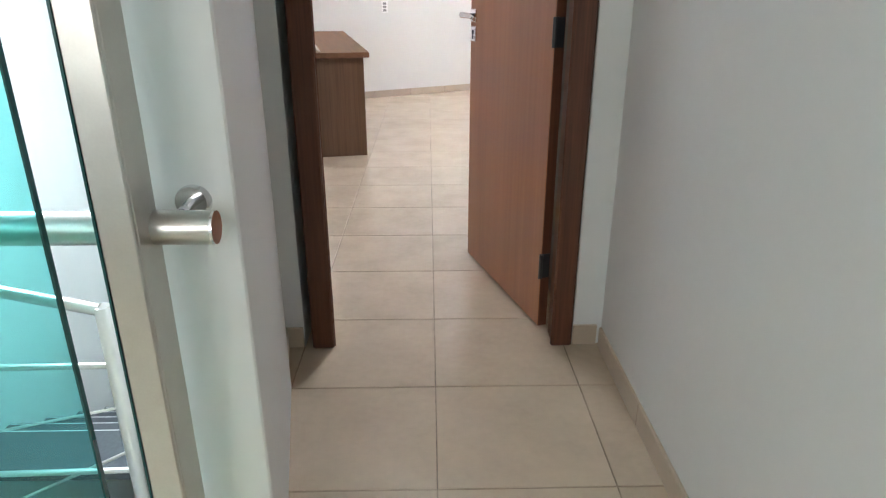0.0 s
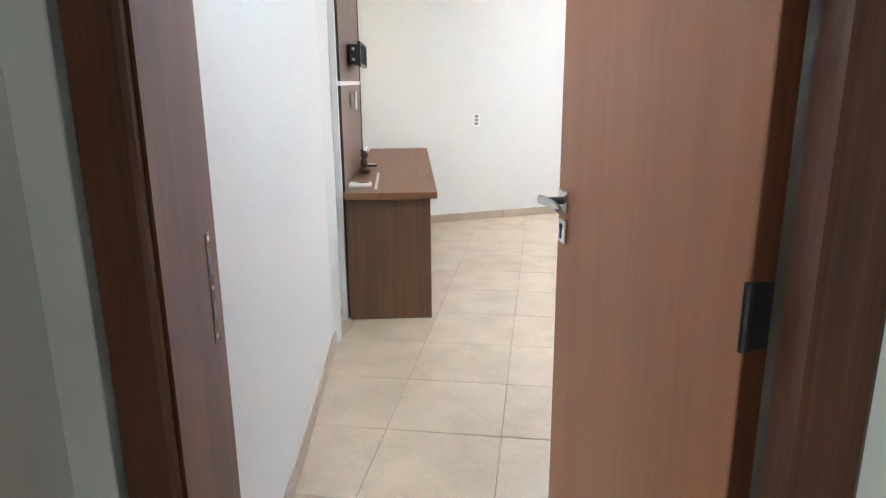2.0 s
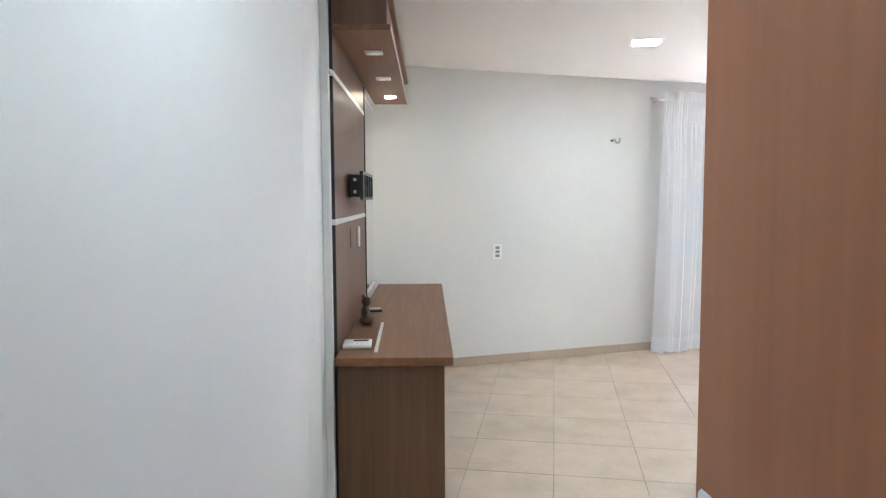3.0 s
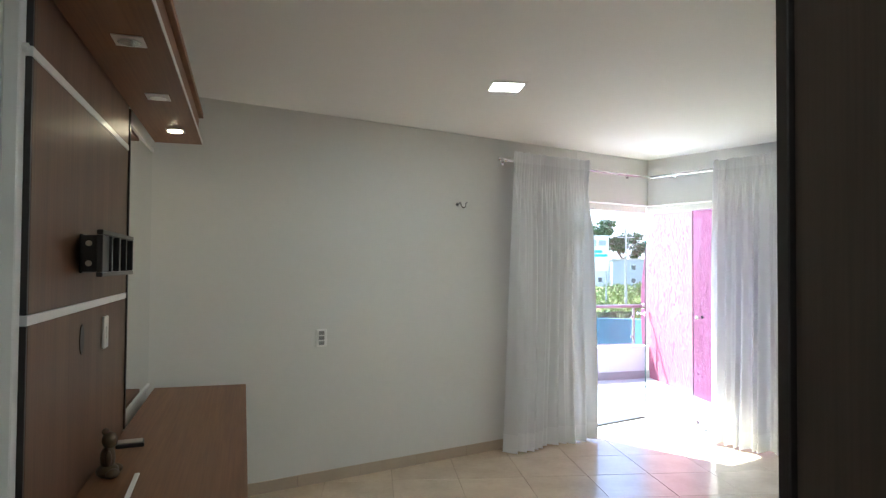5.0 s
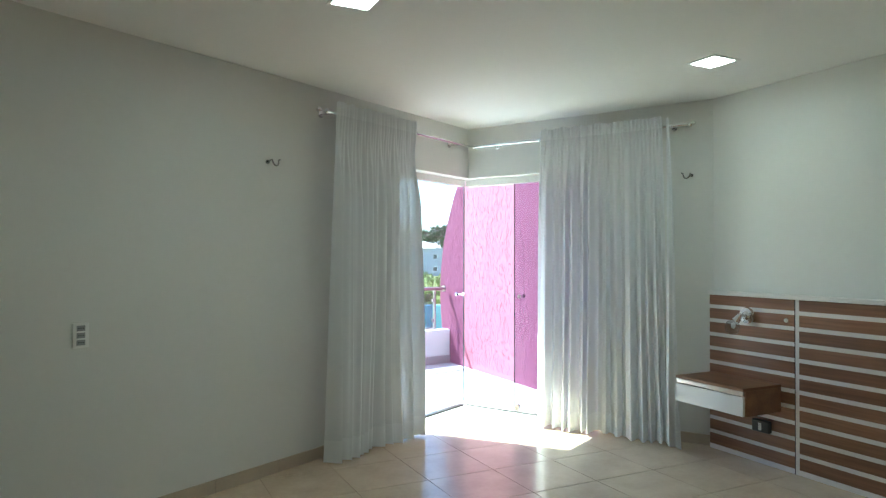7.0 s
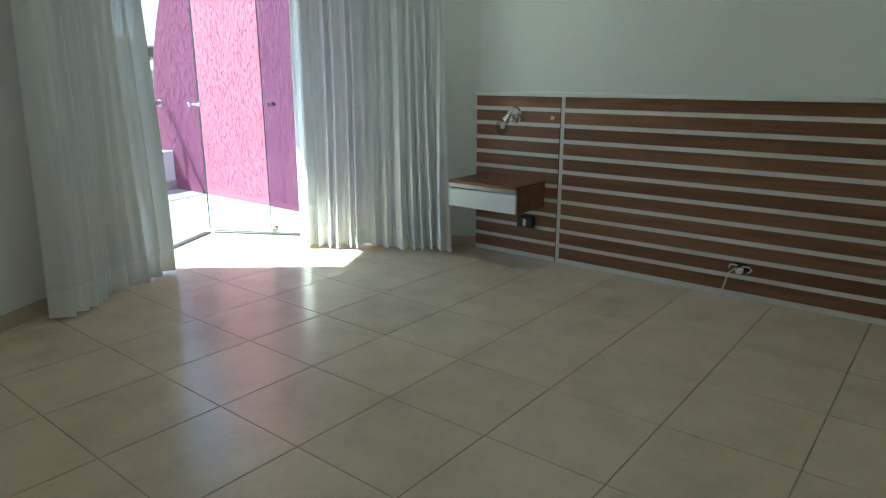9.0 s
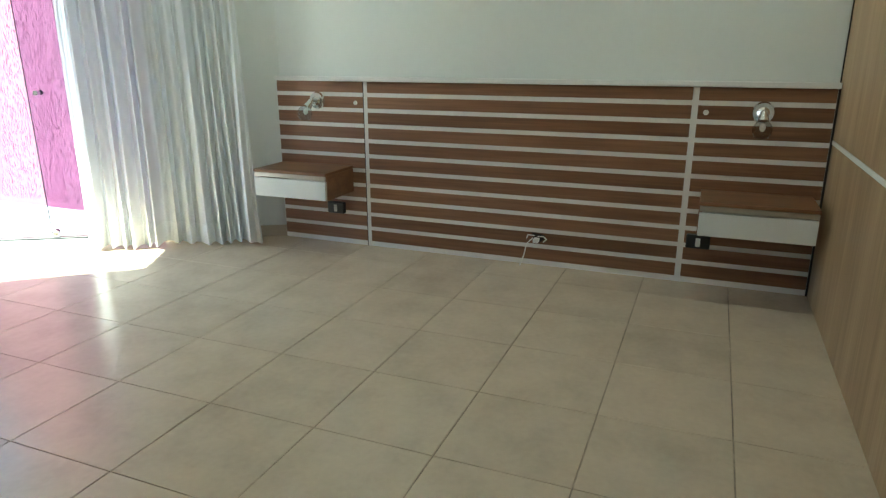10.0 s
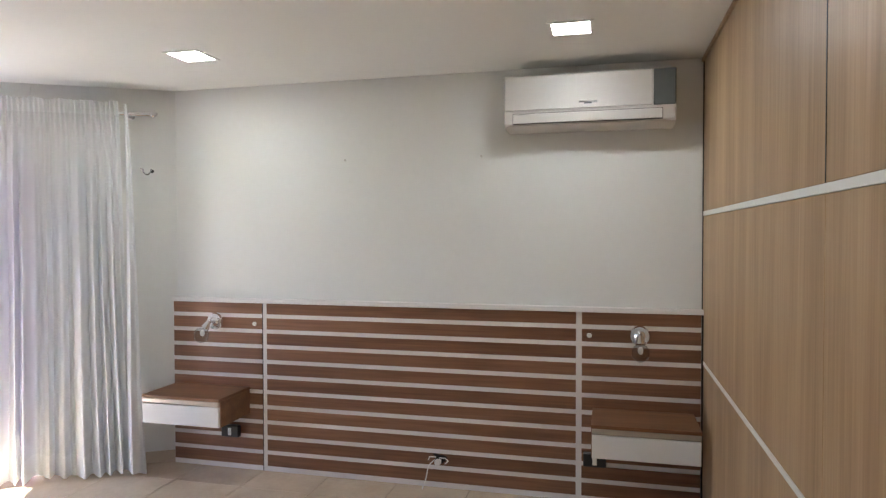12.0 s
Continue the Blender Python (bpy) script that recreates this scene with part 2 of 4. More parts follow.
def wall_frame(p, way, z=0.0):
    """x runs along the wall, y out of the room, z up."""
    d = Vector((way[0], way[1], 0)).normalized()
    return Matrix(((d.x, -d.y, 0, p[0]), (d.y, d.x, 0, p[1]), (0, 0, 1, z), (0, 0, 0, 1)))


# ---- plan ----
T0 = Vector((-0.979, 3.422))
TD = Vector((-0.190, 0.982)).normalized()
T_END = Vector((-1.440, 5.802))
K = Vector((2.45, 7.825))
B = Vector((3.465, 6.05))
C = Vector((3.465, 2.745))
FT = wall_frame(T0, TD)
F1 = wall_frame(T_END, K - T_END)
F2 = wall_frame(K, B - K)
FH = wall_frame(B, (0, -1))
FW = wall_frame((3.465, 2.76), (-1, 0))
L1, L2 = (K - T_END).length, (B - K).length
IDENT = Matrix.Identity(4)
THICK = 0.15
OPEN1, OPEN2, HEAD = 3.44, 1.20, 2.03
NOSE = -2.46
HALL_W = wall_frame((-0.312, -0.32), (-0.175, 0.99))
TEND = (T_END - T0).length
JY = 0.70

# ---- structure ----
bm = box(bmn(), NOSE, TEND + THICK, 0, THICK, -0.05, CEIL, 0.004)
piece("wall_west", bm, WALL, FT, "smooth white painted wall beside the desk", "wall")
bm = box(bmn(), 0, 0.80, 0, THICK + 0.02, -0.05, CEIL, 0.004)
box(bm, 0.80, 1.10, 0.02, THICK + 0.02, -0.05, CEIL, 0.002)
piece("wall_hall_west", bm, HALL_WALL, HALL_W, "white painted wall end beside the stairs", "wall")
bm = box(bmn(), -0.2, OPEN1, 0, THICK, -0.05, CEIL, 0.003)
box(bm, OPEN1, L1, 0, THICK, HEAD, CEIL, 0.003)
piece("wall_north", bm, WALL, F1, "white painted wall with a corner balcony opening", "wall")
bm = box(bmn(), OPEN2, L2 + 0.1, 0, THICK, -0.05, CEIL, 0.003)
box(bm, 0.0, OPEN2, 0, THICK, HEAD, CEIL, 0.003)
piece("wall_northeast", bm, WALL, F2, "white painted wall with a corner balcony opening", "wall")
bm = prism(bmn(), [(0, 0), (0, THICK), (THICK * 0.99, THICK * 1.0), (THICK, 0)], HEAD, CEIL)
piece("wall_corner", bm, WALL, F2 @ pose(0, 0, 0, 0, 0, 90), "white painted lintel corner above the glass doors", "wall")
bm = box(bmn(), 0.0, 3.5, 0, THICK, -0.05, CEIL, 0.003)
piece("wall_east", bm, WALL, FH, "white painted wall behind the slatted headboard", "wall")

ceil_bm = bmn()
prism(ceil_bm, [(-3.4, -3.2), (3.7, -3.2), (3.7, 6.15), (2.55, 8.0), (2.4, 8.0), (-1.6, 5.95), (-3.4, 5.9)], CEIL, CEIL + 0.12)
piece("ceiling", ceil_bm, CEILING, IDENT, "smooth white plaster ceiling", "ceiling")

# closet block: oak front; flank wood coloured dark for its backlit shade
bm = box(bmn(), 0.50, 3.6, 0.86, 2.72, -0.05, CEIL, 0)
piece("wall_closet", bm, WALL, IDENT, "white closet wall behind wood cladding", "wall")
bm = box(bmn(), 0.474, 0.499, 0.90, 2.725, 0.0, CEIL, 0.002)
piece("wall_closet_flank", bm, BACKLITWOOD, IDENT, "wood panel on the closet's side, coloured dark as backlit", "panel")
bm = box(bmn(), 0.466, 0.499, 2.728, 2.757, 0.0, CEIL, 0.002)
piece("trim_closet", bm, BLACKEDGE, IDENT, "black edge trim on the closet's corner", "trim")

# hall
bm = box(bmn(), 0.575, 0.72, -3.1, 0.70, -0.05, CEIL, 0.003)
piece("wall_hall_east", bm, HALL_WALL, IDENT, "plain pale grey painted hall wall", "wall")
bm = box(bmn(), 0.478, 0.72, JY + 0.01, JY + 0.15, -0.05, CEIL, 0.002)
box(bm, -0.66, -0.448, JY + 0.01, JY + 0.29, -0.05, CEIL, 0.002)
box(bm, -0.448, 0.478, JY + 0.01, JY + 0.15, 2.14, CEIL, 0.002)
piece("wall_door", bm, HALL_WALL, IDENT, "pale painted wall round the bedroom door", "wall")
bm = box(bmn(), -3.4, 0.72, -3.2, -3.05, -0.05, CEIL, 0)
piece("wall_hall_south", bm, HALL_WALL, IDENT, "plain pale painted wall", "wall")
bm = box(bmn(), -3.4, -3.25, -3.1, 6.2, -3.2, CEIL, 0)
piece("wall_stair_west", bm, WALL, IDENT, "white painted stairwell wall", "wall")
bm = box(bmn(), -2.2, -2.06, -0.5, 2.99, -3.2, CEIL, 0)
piece("wall_stair_side", bm, WALL, IDENT, "white painted stairwell wall beside the steps", "wall")
bm = box(bmn(), -3.3, -0.9, 3.0, 3.15, -3.2, CEIL, 0)
piece("wall_stair_north", bm, WALL, IDENT, "white painted stairwell wall", "wall")
bm = box(bmn(), -3.3, -0.35, -0.62, -0.50, -3.2, -0.13, 0)
piece("wall_stair_south", bm, WALL, IDENT, "white painted stairwell wall below the landing", "wall")
bm = box(bmn(), -3.3, 0.2, -3.1, 3.1, -3.2, -3.05, 0)
piece("floor_stairwell", bm, GRANITE, IDENT, "dark polished stone floor at the stair's foot", "floor")
bm = box(bmn(), -3.3, -0.42, -3.1, -0.5, -0.12, -0.002, 0.003)
piece("floor_landing", bm, SKIRT, IDENT, "beige stair landing floor", "floor")
bm = box(bmn(), 0, 3.5, THICK + 0.02, THICK + 0.04, -3.1, 0, 0)
piece("wall_stair_east", bm, WALL, HALL_W, "white painted stairwell wall below floor level", "wall")

# skirtings
def skirting(name, m, a, b, side=-1, h=0.075):
    bm = bmn()
    x = a
    while x < b - 0.01:
        e = min(b, x + 0.45)
        box(bm, x + 0.001, e - 0.001, side * 0.010, 0.0, 0.0, h, 0.002)
        x = e
    return piece(name, bm, SKIRT, m, "beige ceramic tile skirting along the wall", "skirting")


skirting("baseboard_west", FT, NOSE, -0.026)
skirting("baseboard_north", F1, 0.02, OPEN1)
skirting("baseboard_northeast", F2, OPEN2, L2 - 0.01)
skirting("baseboard_recess", HALL_W @ pose(0, 0.02, 0), 0.80, 1.04)
skirting("baseboard_hall", wall_frame((0.575, 0.70), (0, -1)), 0.012, 3.7)
skirting("baseboard_door_right", wall_frame((0.478, JY + 0.01), (1, 0)), 0.0, 0.085)
skirting("baseboard_door_left", wall_frame((-0.62, JY + 0.01), (1, 0)), 0.0, 0.17)


# ---- bedroom door and frame ----
def door_frame():
    f = thing("door_frame", pose(0, 0, 0), "dark reddish wooden door frame in the hall wall", "door frame", kind="structure")
    for x0, x1, s in ((-0.420, -0.346, 1), (0.402, 0.474, -1)):
        bm = box(bmn(), x0, x1, JY - 0.012, JY + 0.008, 0, 2.18, 0.006)
        part("architrave", bm, JAMBWOOD, f)
    part("architrave", box(bmn(), -0.420, 0.474, JY - 0.012, JY + 0.008, 2.1, 2.18, 0.006), JAMBWOOD, f)
    part("jamb", prism(bmn(), [(-0.410, JY + 0.0085), (-0.343, JY + 0.0085), (-0.422, JY + 0.30), (-0.4475, JY + 0.30)], 0, 2.12), JAMBWOOD, f)
    part("jamb", box(bmn(), 0.410, 0.450, JY + 0.0085, JY + 0.095, 0, 2.12, 0.003), JAMBWOOD, f)
    part("head_jamb", box(bmn(), -0.342, 0.41, JY + 0.0085, JY + 0.10, 2.09, 2.12, 0.003), JAMBWOOD, f)
    # the plate lies on the slanting inner face of the jamb
    face = Matrix.Translation((-0.343, JY + 0.0085, 0)) @ Matrix.Rotation(math.atan2(0.079, 0.2915), 4, "Z")
    sp = part("strike_plate", box(bmn(), -0.001, 0.0018, 0.228, 0.255, 0.905, 1.090, 0.0008), DARKCHROME, f, "dark steel strike plate")
    sp.matrix_local = face
    for z0, z1 in ((0.950, 0.985), (1.030, 1.062)):
        part("strike_hole", box(bmn(), 0.0010, 0.0024, 0.234, 0.249, z0 - 0.010, z1 - 0.010, 0), BLACK, sp, "dark latch hole")
    for z in (0.925, 1.008, 1.090):
        part("screw", rod(bmn(), (0.001, 0.2415, z - 0.010), (0.0026, 0.2415, z - 0.010), 0.004, 10), STEEL, sp)
    return f


door_frame()


def bedroom_door():
    hinge = Vector((0.375, 0.817))
    tip = Vector((0.162, 1.538))
    d = thing("bedroom_door", wall_frame(hinge, tip - hinge), "reddish brown wooden door standing open into the bedroom", "door")
    w = (tip - hinge).length
    part("leaf", box(bmn(), 0.0, w, 0.0, -0.035, 0.012, 2.08, 0.002), DOORWOOD, d)
    part("edge_band", box(bmn(), -0.003, 0.0, -0.034, -0.001, 0.013, 2.079, 0.001), JAMBWOOD, d, "dark edge of the door leaf")
    for side, y in ((1, 0.0), (-1, -0.035)):
        x = w - 0.045
        rose = part("rose", box(bmn(), x - 0.026, x + 0.026, y, y + side * 0.009, 1.027, 1.079, 0.004), CHROME, d, "square chrome rose")
        bm = rod(bmn(), (x, y + side * 0.009, 1.053), (x, y + side * 0.052, 1.053), 0.009, 12)
        part("spindle", bm, BLACK, d, smooth=True)
        bm = bmn()
        n = 9
        rings = []
        for i in range(n):
            t = i / (n - 1)
            cx, cz, cy = x + 0.012 - 0.135 * t, 1.056 - 0.012 * t * t, y + side * (0.056 - 0.014 * math.sin(t * 2.6))
            h, th = 0.011 - 0.003 * t, 0.007 - 0.002 * t
            rings.append([bm.verts.new((cx, cy + th * math.cos(a), cz + h * math.sin(a))) for a in [k * math.pi / 4 for k in range(8)]])
        for r0, r1 in zip(rings, rings[1:]):
            for k in range(8):
                bm.faces.new((r0[k], r0[(k + 1) % 8], r1[(k + 1) % 8], r1[k]))
        bm.faces.new(rings[0][::-1]), bm.faces.new(rings[-1])
        part("lever", bm, CHROME, d, "polished chrome lever handle", True)
        esc = part("escutcheon", box(bmn(), x - 0.024, x + 0.024, y, y + side * 0.008, 0.953, 1.013, 0.004), CHROME, d, "chrome key plate")
        bm = box(bmn(), x - 0.004, x + 0.004, y + side * 0.008, y + side * 0.0095, 0.964, 0.990, 0.001)
        rod(bm, (x, y + side * 0.008, 0.992), (x, y + side * 0.0095, 0.992), 0.008, 12)
        part("keyhole", bm, BLACK, esc)
    for z in (0.25, 1.03, 1.85):
        h = part("hinge", rod(bmn(), (-0.008, 0.004, z - 0.045), (-0.008, 0.004, z + 0.045), 0.007, 10), BLACK, d, "dark steel hinge", True)
        part("hinge_leaf", box(bmn(), -0.006, -0.0035, -0.030, 0.002, z - 0.045, z + 0.045, 0.0), BLACK, h)
    return d


bedroom_door()


# ---- wood cladding of the closet ----
def cladding():
    """Oak boards with two slanting or level white inlays."""
    c = thing("wood_cladding", FW, "light oak panelled wall with white inlay strips", "panelling", kind="structure")
    x0, x1 = 0.0, 2.965
    seams = [0.0, 2.07, 2.965]
    rows = [(0.0, 0.806), (0.827, 1.612), (1.636, CEIL)]
    for za, zb in rows:
        for a, b in zip(seams, seams[1:]):
            part("panel", box(bmn(), a + 0.001, b - 0.001, -0.001, 0.018, za + 0.001, zb - 0.001, 0.0015), OAK, c)
    for z0, z1 in ((0.806, 0.827), (1.612, 1.636)):
        part("inlay", box(bmn(), x0, x1, -0.003, 0.016, z0, z1, 0.001), LACQUER, c, "white inlay strip")
    part("cornice", box(bmn(), x0, x1, -0.014, -0.0015, CEIL - 0.022, CEIL - 0.001, 0.002), OAK, c, "narrow oak strip under the ceiling")
    part("seam", box(bmn(), 2.0675, 2.0725, -0.0025, 0.0, 1.637, CEIL - 0.023, 0), BLACKEDGE, c, "dark upright seam")
    # Solid black strip puts the corner gap's shade into colour.
    part("shadow_gap", box(bmn(), -0.0005, 0.012, -0.006, 0.0, 0.0, CEIL, 0), BLACKEDGE, c, "black strip standing for the corner's shadow gap")
    return c


cladding()


# ---- headboard ----
def headboard():
    h = thing("headboard", wall_frame((3.463, 6.05), (0, -1)), "brown slatted headboard panel with white grooves against the wall", "headboard")
    w = 3.29
    part("backing", box(bmn(), 0.0, w, -0.0365, -0.002, 0.0, 1.075, 0.002), STRIPW, h, "pale grooves between the boards")
    part("cap", box(bmn(), -0.004, w, -0.052, -0.002, 1.076, 1.104, 0.003), STRIPW, h, "white top ledge")
    tops = [1.0745] + [0.9936 - 0.013 - k * 0.09695 for k in range(10)]
    lows = [0.9936 + 0.013 - k * 0.09695 for k in range(10)] + [0.034]
    for low, top in zip(lows, tops):
        for a, b in ((0.004, 0.651), (0.682, 2.615), (2.647, w - 0.012)):
            part("board", box(bmn(), a, b, -0.041, -0.0362, low, top, 0.0015), SLAT, h)
    part("end_edge", box(bmn(), w - 0.011, w, -0.044, -0.030, 0.0, 1.075, 0.001), BLACKEDGE, h, "black end edge")
    for a in (0.655,):
        part("joint", box(bmn(), a - 0.004, a, -0.0395, -0.0362, 0.0, 1.075, 0.0), BLACKEDGE, h, "dark panel joint")
    return h


headboard()


def nightstand(y, label):
    """Floating box with a walnut shell and a white drawer; origin at the wall, under its middle."""
    n = thing("nightstand", wall_frame((3.421, y), (0, -1), 0.0), label, "nightstand", "floating nightstands")
    w, d, z0, z1 = 0.535, 0.345, 0.365, 0.538
    part("top", box(bmn(), -w / 2, w / 2, -d, 0, z1 - 0.018, z1, 0.0015), WALNUT_L, n)
    for s in (-1, 1):
        part("side", box(bmn(), s * w / 2 - (0.018 if s > 0 else 0), s * w / 2 + (0 if s > 0 else 0.018), -d + 0.02, 0, z0, z1 - 0.0185, 0.0015), SLAT, n)
    part("bottom", box(bmn(), -w / 2 + 0.019, w / 2 - 0.019, -d + 0.02, 0, z0, z0 + 0.015, 0.0015), WALNUT_L, n)
    dr = part("drawer_front", box(bmn(), -w / 2 + 0.004, w / 2 - 0.004, -d + 0.001, -d + 0.019, z0 + 0.002, z1 - 0.052, 0.0015), LACQUER, n, "white drawer front")
    part("finger_pull", box(bmn(), -w / 2 + 0.004, w / 2 - 0.004, -d + 0.001, -d + 0.014, z1 - 0.046, z1 - 0.0195, 0.0015), STEEL, dr, "aluminium finger pull")
    return n


nightstand(5.757, "floating walnut nightstand with a white drawer beside the curtain")
nightstand(3.075, "floating walnut nightstand with a white drawer beside the oak wall")


def wall_sconce(y, tilt):
    s = thing("wall_sconce", wall_frame((3.4205, y), (0, -1), 0.952), "chrome wall spotlight with a clear ribbed glass globe", "lamp", "headboard lamps")
    part("rose", rod(bmn(), (0, 0.0, 0), (0, -0.016, 0), 0.056, 28, 0.050), CHROME, s, smooth=True)
    part("rose_boss", rod(bmn(), (0, -0.016, 0), (0, -0.026, 0), 0.030, 20, 0.018), CHROME, s, smooth=True)
    part("arm", rod(bmn(), (0, -0.024, 0.0), (0, -0.066, 0.006), 0.008, 10), CHROME, s, smooth=True)
    part("swivel", ball(bmn(), (0, -0.068, 0.006), 0.013), CHROME, s, smooth=True)
    part("holder", rod(bmn(), (0, -0.070, 0.004), (tilt * 0.55, -0.084, -0.034), 0.017, 18, 0.027), CHROME, s, smooth=True)
    bm, n = bmn(), 32
    rings = []
    for k in range(1, 12):
        a = math.pi * k / 12
        rings.append([bm.verts.new((tilt + math.sin(a) * r * math.cos(q), -0.096 + math.sin(a) * r * math.sin(q), -0.078 + 0.050 * math.cos(a)))
                      for i in range(n) for q, r in [(i * math.tau / n, 0.0455 + (0.0012 if i % 2 else -0.0012))]])
    for r0, r1 in zip(rings, rings[1:]):
        for i in range(n):
            bm.faces.new((r0[i], r1[i], r1[(i + 1) % n], r0[(i + 1) % n]))
    bm.faces.new(rings[-1])
    part("globe", bm, BULB, s, "clear ribbed glass globe", True)
    part("bulb", ball(bmn(), (tilt * 0.9, -0.092, -0.066), 0.015, 1, 1, 1.4), PLASTIC, s, "white bulb", True)
    return s


wall_sconce(5.735, -0.038)
wall_sconce(3.09, 0.0)


def cap_on_board(y, z):
    k = thing("cream_knob", wall_frame((3.421, y), (0, -1), z), "small round cream cable cap on the headboard", "cap", "headboard caps")
    part("disc", rod(bmn(), (0, 0, 0), (0, -0.008, 0), 0.014, 16, 0.012), PLASTIC, k, smooth=True)


cap_on_board(5.452, 0.943)
cap_on_board(3.362, 0.945)


def black_socket(y):
    s = thing("black_socket", wall_frame((3.4215, y), (0, -1), 0.25), "black wall socket box under the nightstand", "socket", "headboard sockets")
    part("case", box(bmn(), -0.062, 0.062, -0.035, 0, -0.038, 0.038, 0.005), BLACK, s)
    part("port", box(bmn(), -0.012, 0.012, -0.0365, -0.0352, -0.026, 0.022, 0.001), PLASTIC, s, "white socket insert")


black_socket(5.617)
black_socket(3.33)


def cable_outlet():
    c = thing("cable_outlet", wall_frame((3.4215, 4.235), (0, -1), 0.178), "ragged cable hole with a white plug and loose wires", "cable")
    bm = bmn()
    vs = [bm.verts.new((0.05 * math.cos(a) * (0.75 + 0.3 * math.sin(3.1 * a + 1)), -0.0015, 0.04 * math.sin(a) * (0.8 + 0.25 * math.cos(2.3 * a)))) for a in [i * math.tau / 18 for i in range(18)]]
    f = bm.faces.new(vs)
    bmesh.ops.solidify(bm, geom=[f], thickness=0.001)
    part("hole", bm, BLACKEDGE, c, "dark ragged hole in the board")
    part("plug", box(bmn(), -0.018, 0.016, -0.045, -0.002, -0.028, -0.002, 0.004), PLASTIC, c, "white plug")
    for pts in (((-0.02, -0.03, 0.0), (-0.05, -0.06, -0.03), (-0.062, -0.065, -0.10), (-0.085, -0.07, -0.165)),
                ((0.01, -0.03, 0.012), (0.05, -0.05, 0.02), (0.066, -0.04, 0.0), (0.045, -0.03, -0.02)),
                ((-0.01, -0.03, 0.016), (-0.045, -0.05, 0.022), (-0.055, -0.04, 0.0))):
        bm = bmn()
        for a, b in zip(pts, pts[1:]):
            rod(bm, a, b, 0.0035, 6)
            ball(bm, b, 0.0035, seg=6)
        part("wire", bm, PLASTIC, c, "white loose wire", True)


cable_outlet()


def wall_nail(y):
    n = thing("wall_nail", wall_frame((3.4655, y), (0, -1), 1.968), "small bare nail in the white wall", "nail", "picture nails")
    part("shaft", rod(bmn(), (0, 0, 0), (0.002, -0.022, 0.004), 0.0028, 8), STEEL, n)
    part("head", rod(bmn(), (0.002, -0.022, 0.004), (0.002, -0.024, 0.004), 0.006, 8), STEEL, n)


wall_nail(4.839)
wall_nail(3.985)


# ---- air conditioner ----
def air_conditioner():
    a = thing("air_conditioner", wall_frame((3.464, 3.37), (0, -1), 2.09), "white split air conditioner with a grey corner panel", "air conditioner")
    w, d, h = 0.45, 0.21, 0.295
    prof = [(0, 0), (-0.14, 0.0), (-0.185, 0.022), (-0.205, 0.085), (-d, 0.12), (-0.2, h - 0.01), (-0.185, h), (0, h)]
    bm = bmn()
    l, r = [bm.verts.new((-w, y, z)) for y, z in prof], [bm.verts.new((w, y, z)) for y, z in prof]
    bm.faces.new(l), bm.faces.new(r[::-1])
    for i in range(len(prof)):
        j = (i + 1) % len(prof)
        bm.faces.new((l[i], r[i], r[j], l[j]))
    bmesh.ops.bevel(bm, geom=list(bm.edges), offset=0.006, segments=2, affect="EDGES")
    part("case", bm, CASE, a, smooth=True)
    part("front_panel", box(bmn(), -w + 0.004, w - 0.118, -d - 0.004, -0.19, 0.096, h - 0.012, 0.004), CASE, a)
    bm = box(bmn(), w - 0.114, w - 0.004, -d - 0.004, -0.19, 0.096, h - 0.012, 0.004)
    part("display", bm, DARKGREY, a, "dark grey corner panel")
    fl = part("flap", box(bmn(), -w + 0.05, w - 0.07, -0.2085, -0.19, 0.028, 0.080, 0.003), CASE, a, "closed air flap")
    part("gap", box(bmn(), -w + 0.048, w - 0.068, -0.2045, -0.18, 0.026, 0.0825, 0.0), BLACKEDGE, a, "dark seam round the flap")
    part("lettering", box(bmn(), -w + 0.07, -w + 0.135, -0.2095, -0.2085, 0.074, 0.0765, 0), DARKGREY, fl, "small printed line")
    b = part("badge", box(bmn(), -0.045, 0.05, -d - 0.0055, -d - 0.004, 0.126, 0.133, 0.0), CHROME, a, "thin silver badge")
    part("badge_mark", box(bmn(), -0.02, 0.022, -d - 0.0055, -d - 0.004, 0.119, 0.1255, 0.0), BLACK, a, "small dark maker's mark")


air_conditioner()


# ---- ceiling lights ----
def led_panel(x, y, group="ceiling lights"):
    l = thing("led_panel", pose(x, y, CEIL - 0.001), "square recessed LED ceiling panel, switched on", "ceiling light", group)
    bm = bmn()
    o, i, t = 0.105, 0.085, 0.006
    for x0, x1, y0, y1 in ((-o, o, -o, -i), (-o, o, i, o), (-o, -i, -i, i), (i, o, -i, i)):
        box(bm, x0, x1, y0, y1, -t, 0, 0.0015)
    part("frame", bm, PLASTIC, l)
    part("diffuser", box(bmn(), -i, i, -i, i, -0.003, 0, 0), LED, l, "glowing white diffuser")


# Fourth completes the two-by-two grid; fifth is an unseen fill added over the entry.
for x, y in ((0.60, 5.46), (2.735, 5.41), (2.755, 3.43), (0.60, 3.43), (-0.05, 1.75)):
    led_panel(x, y)


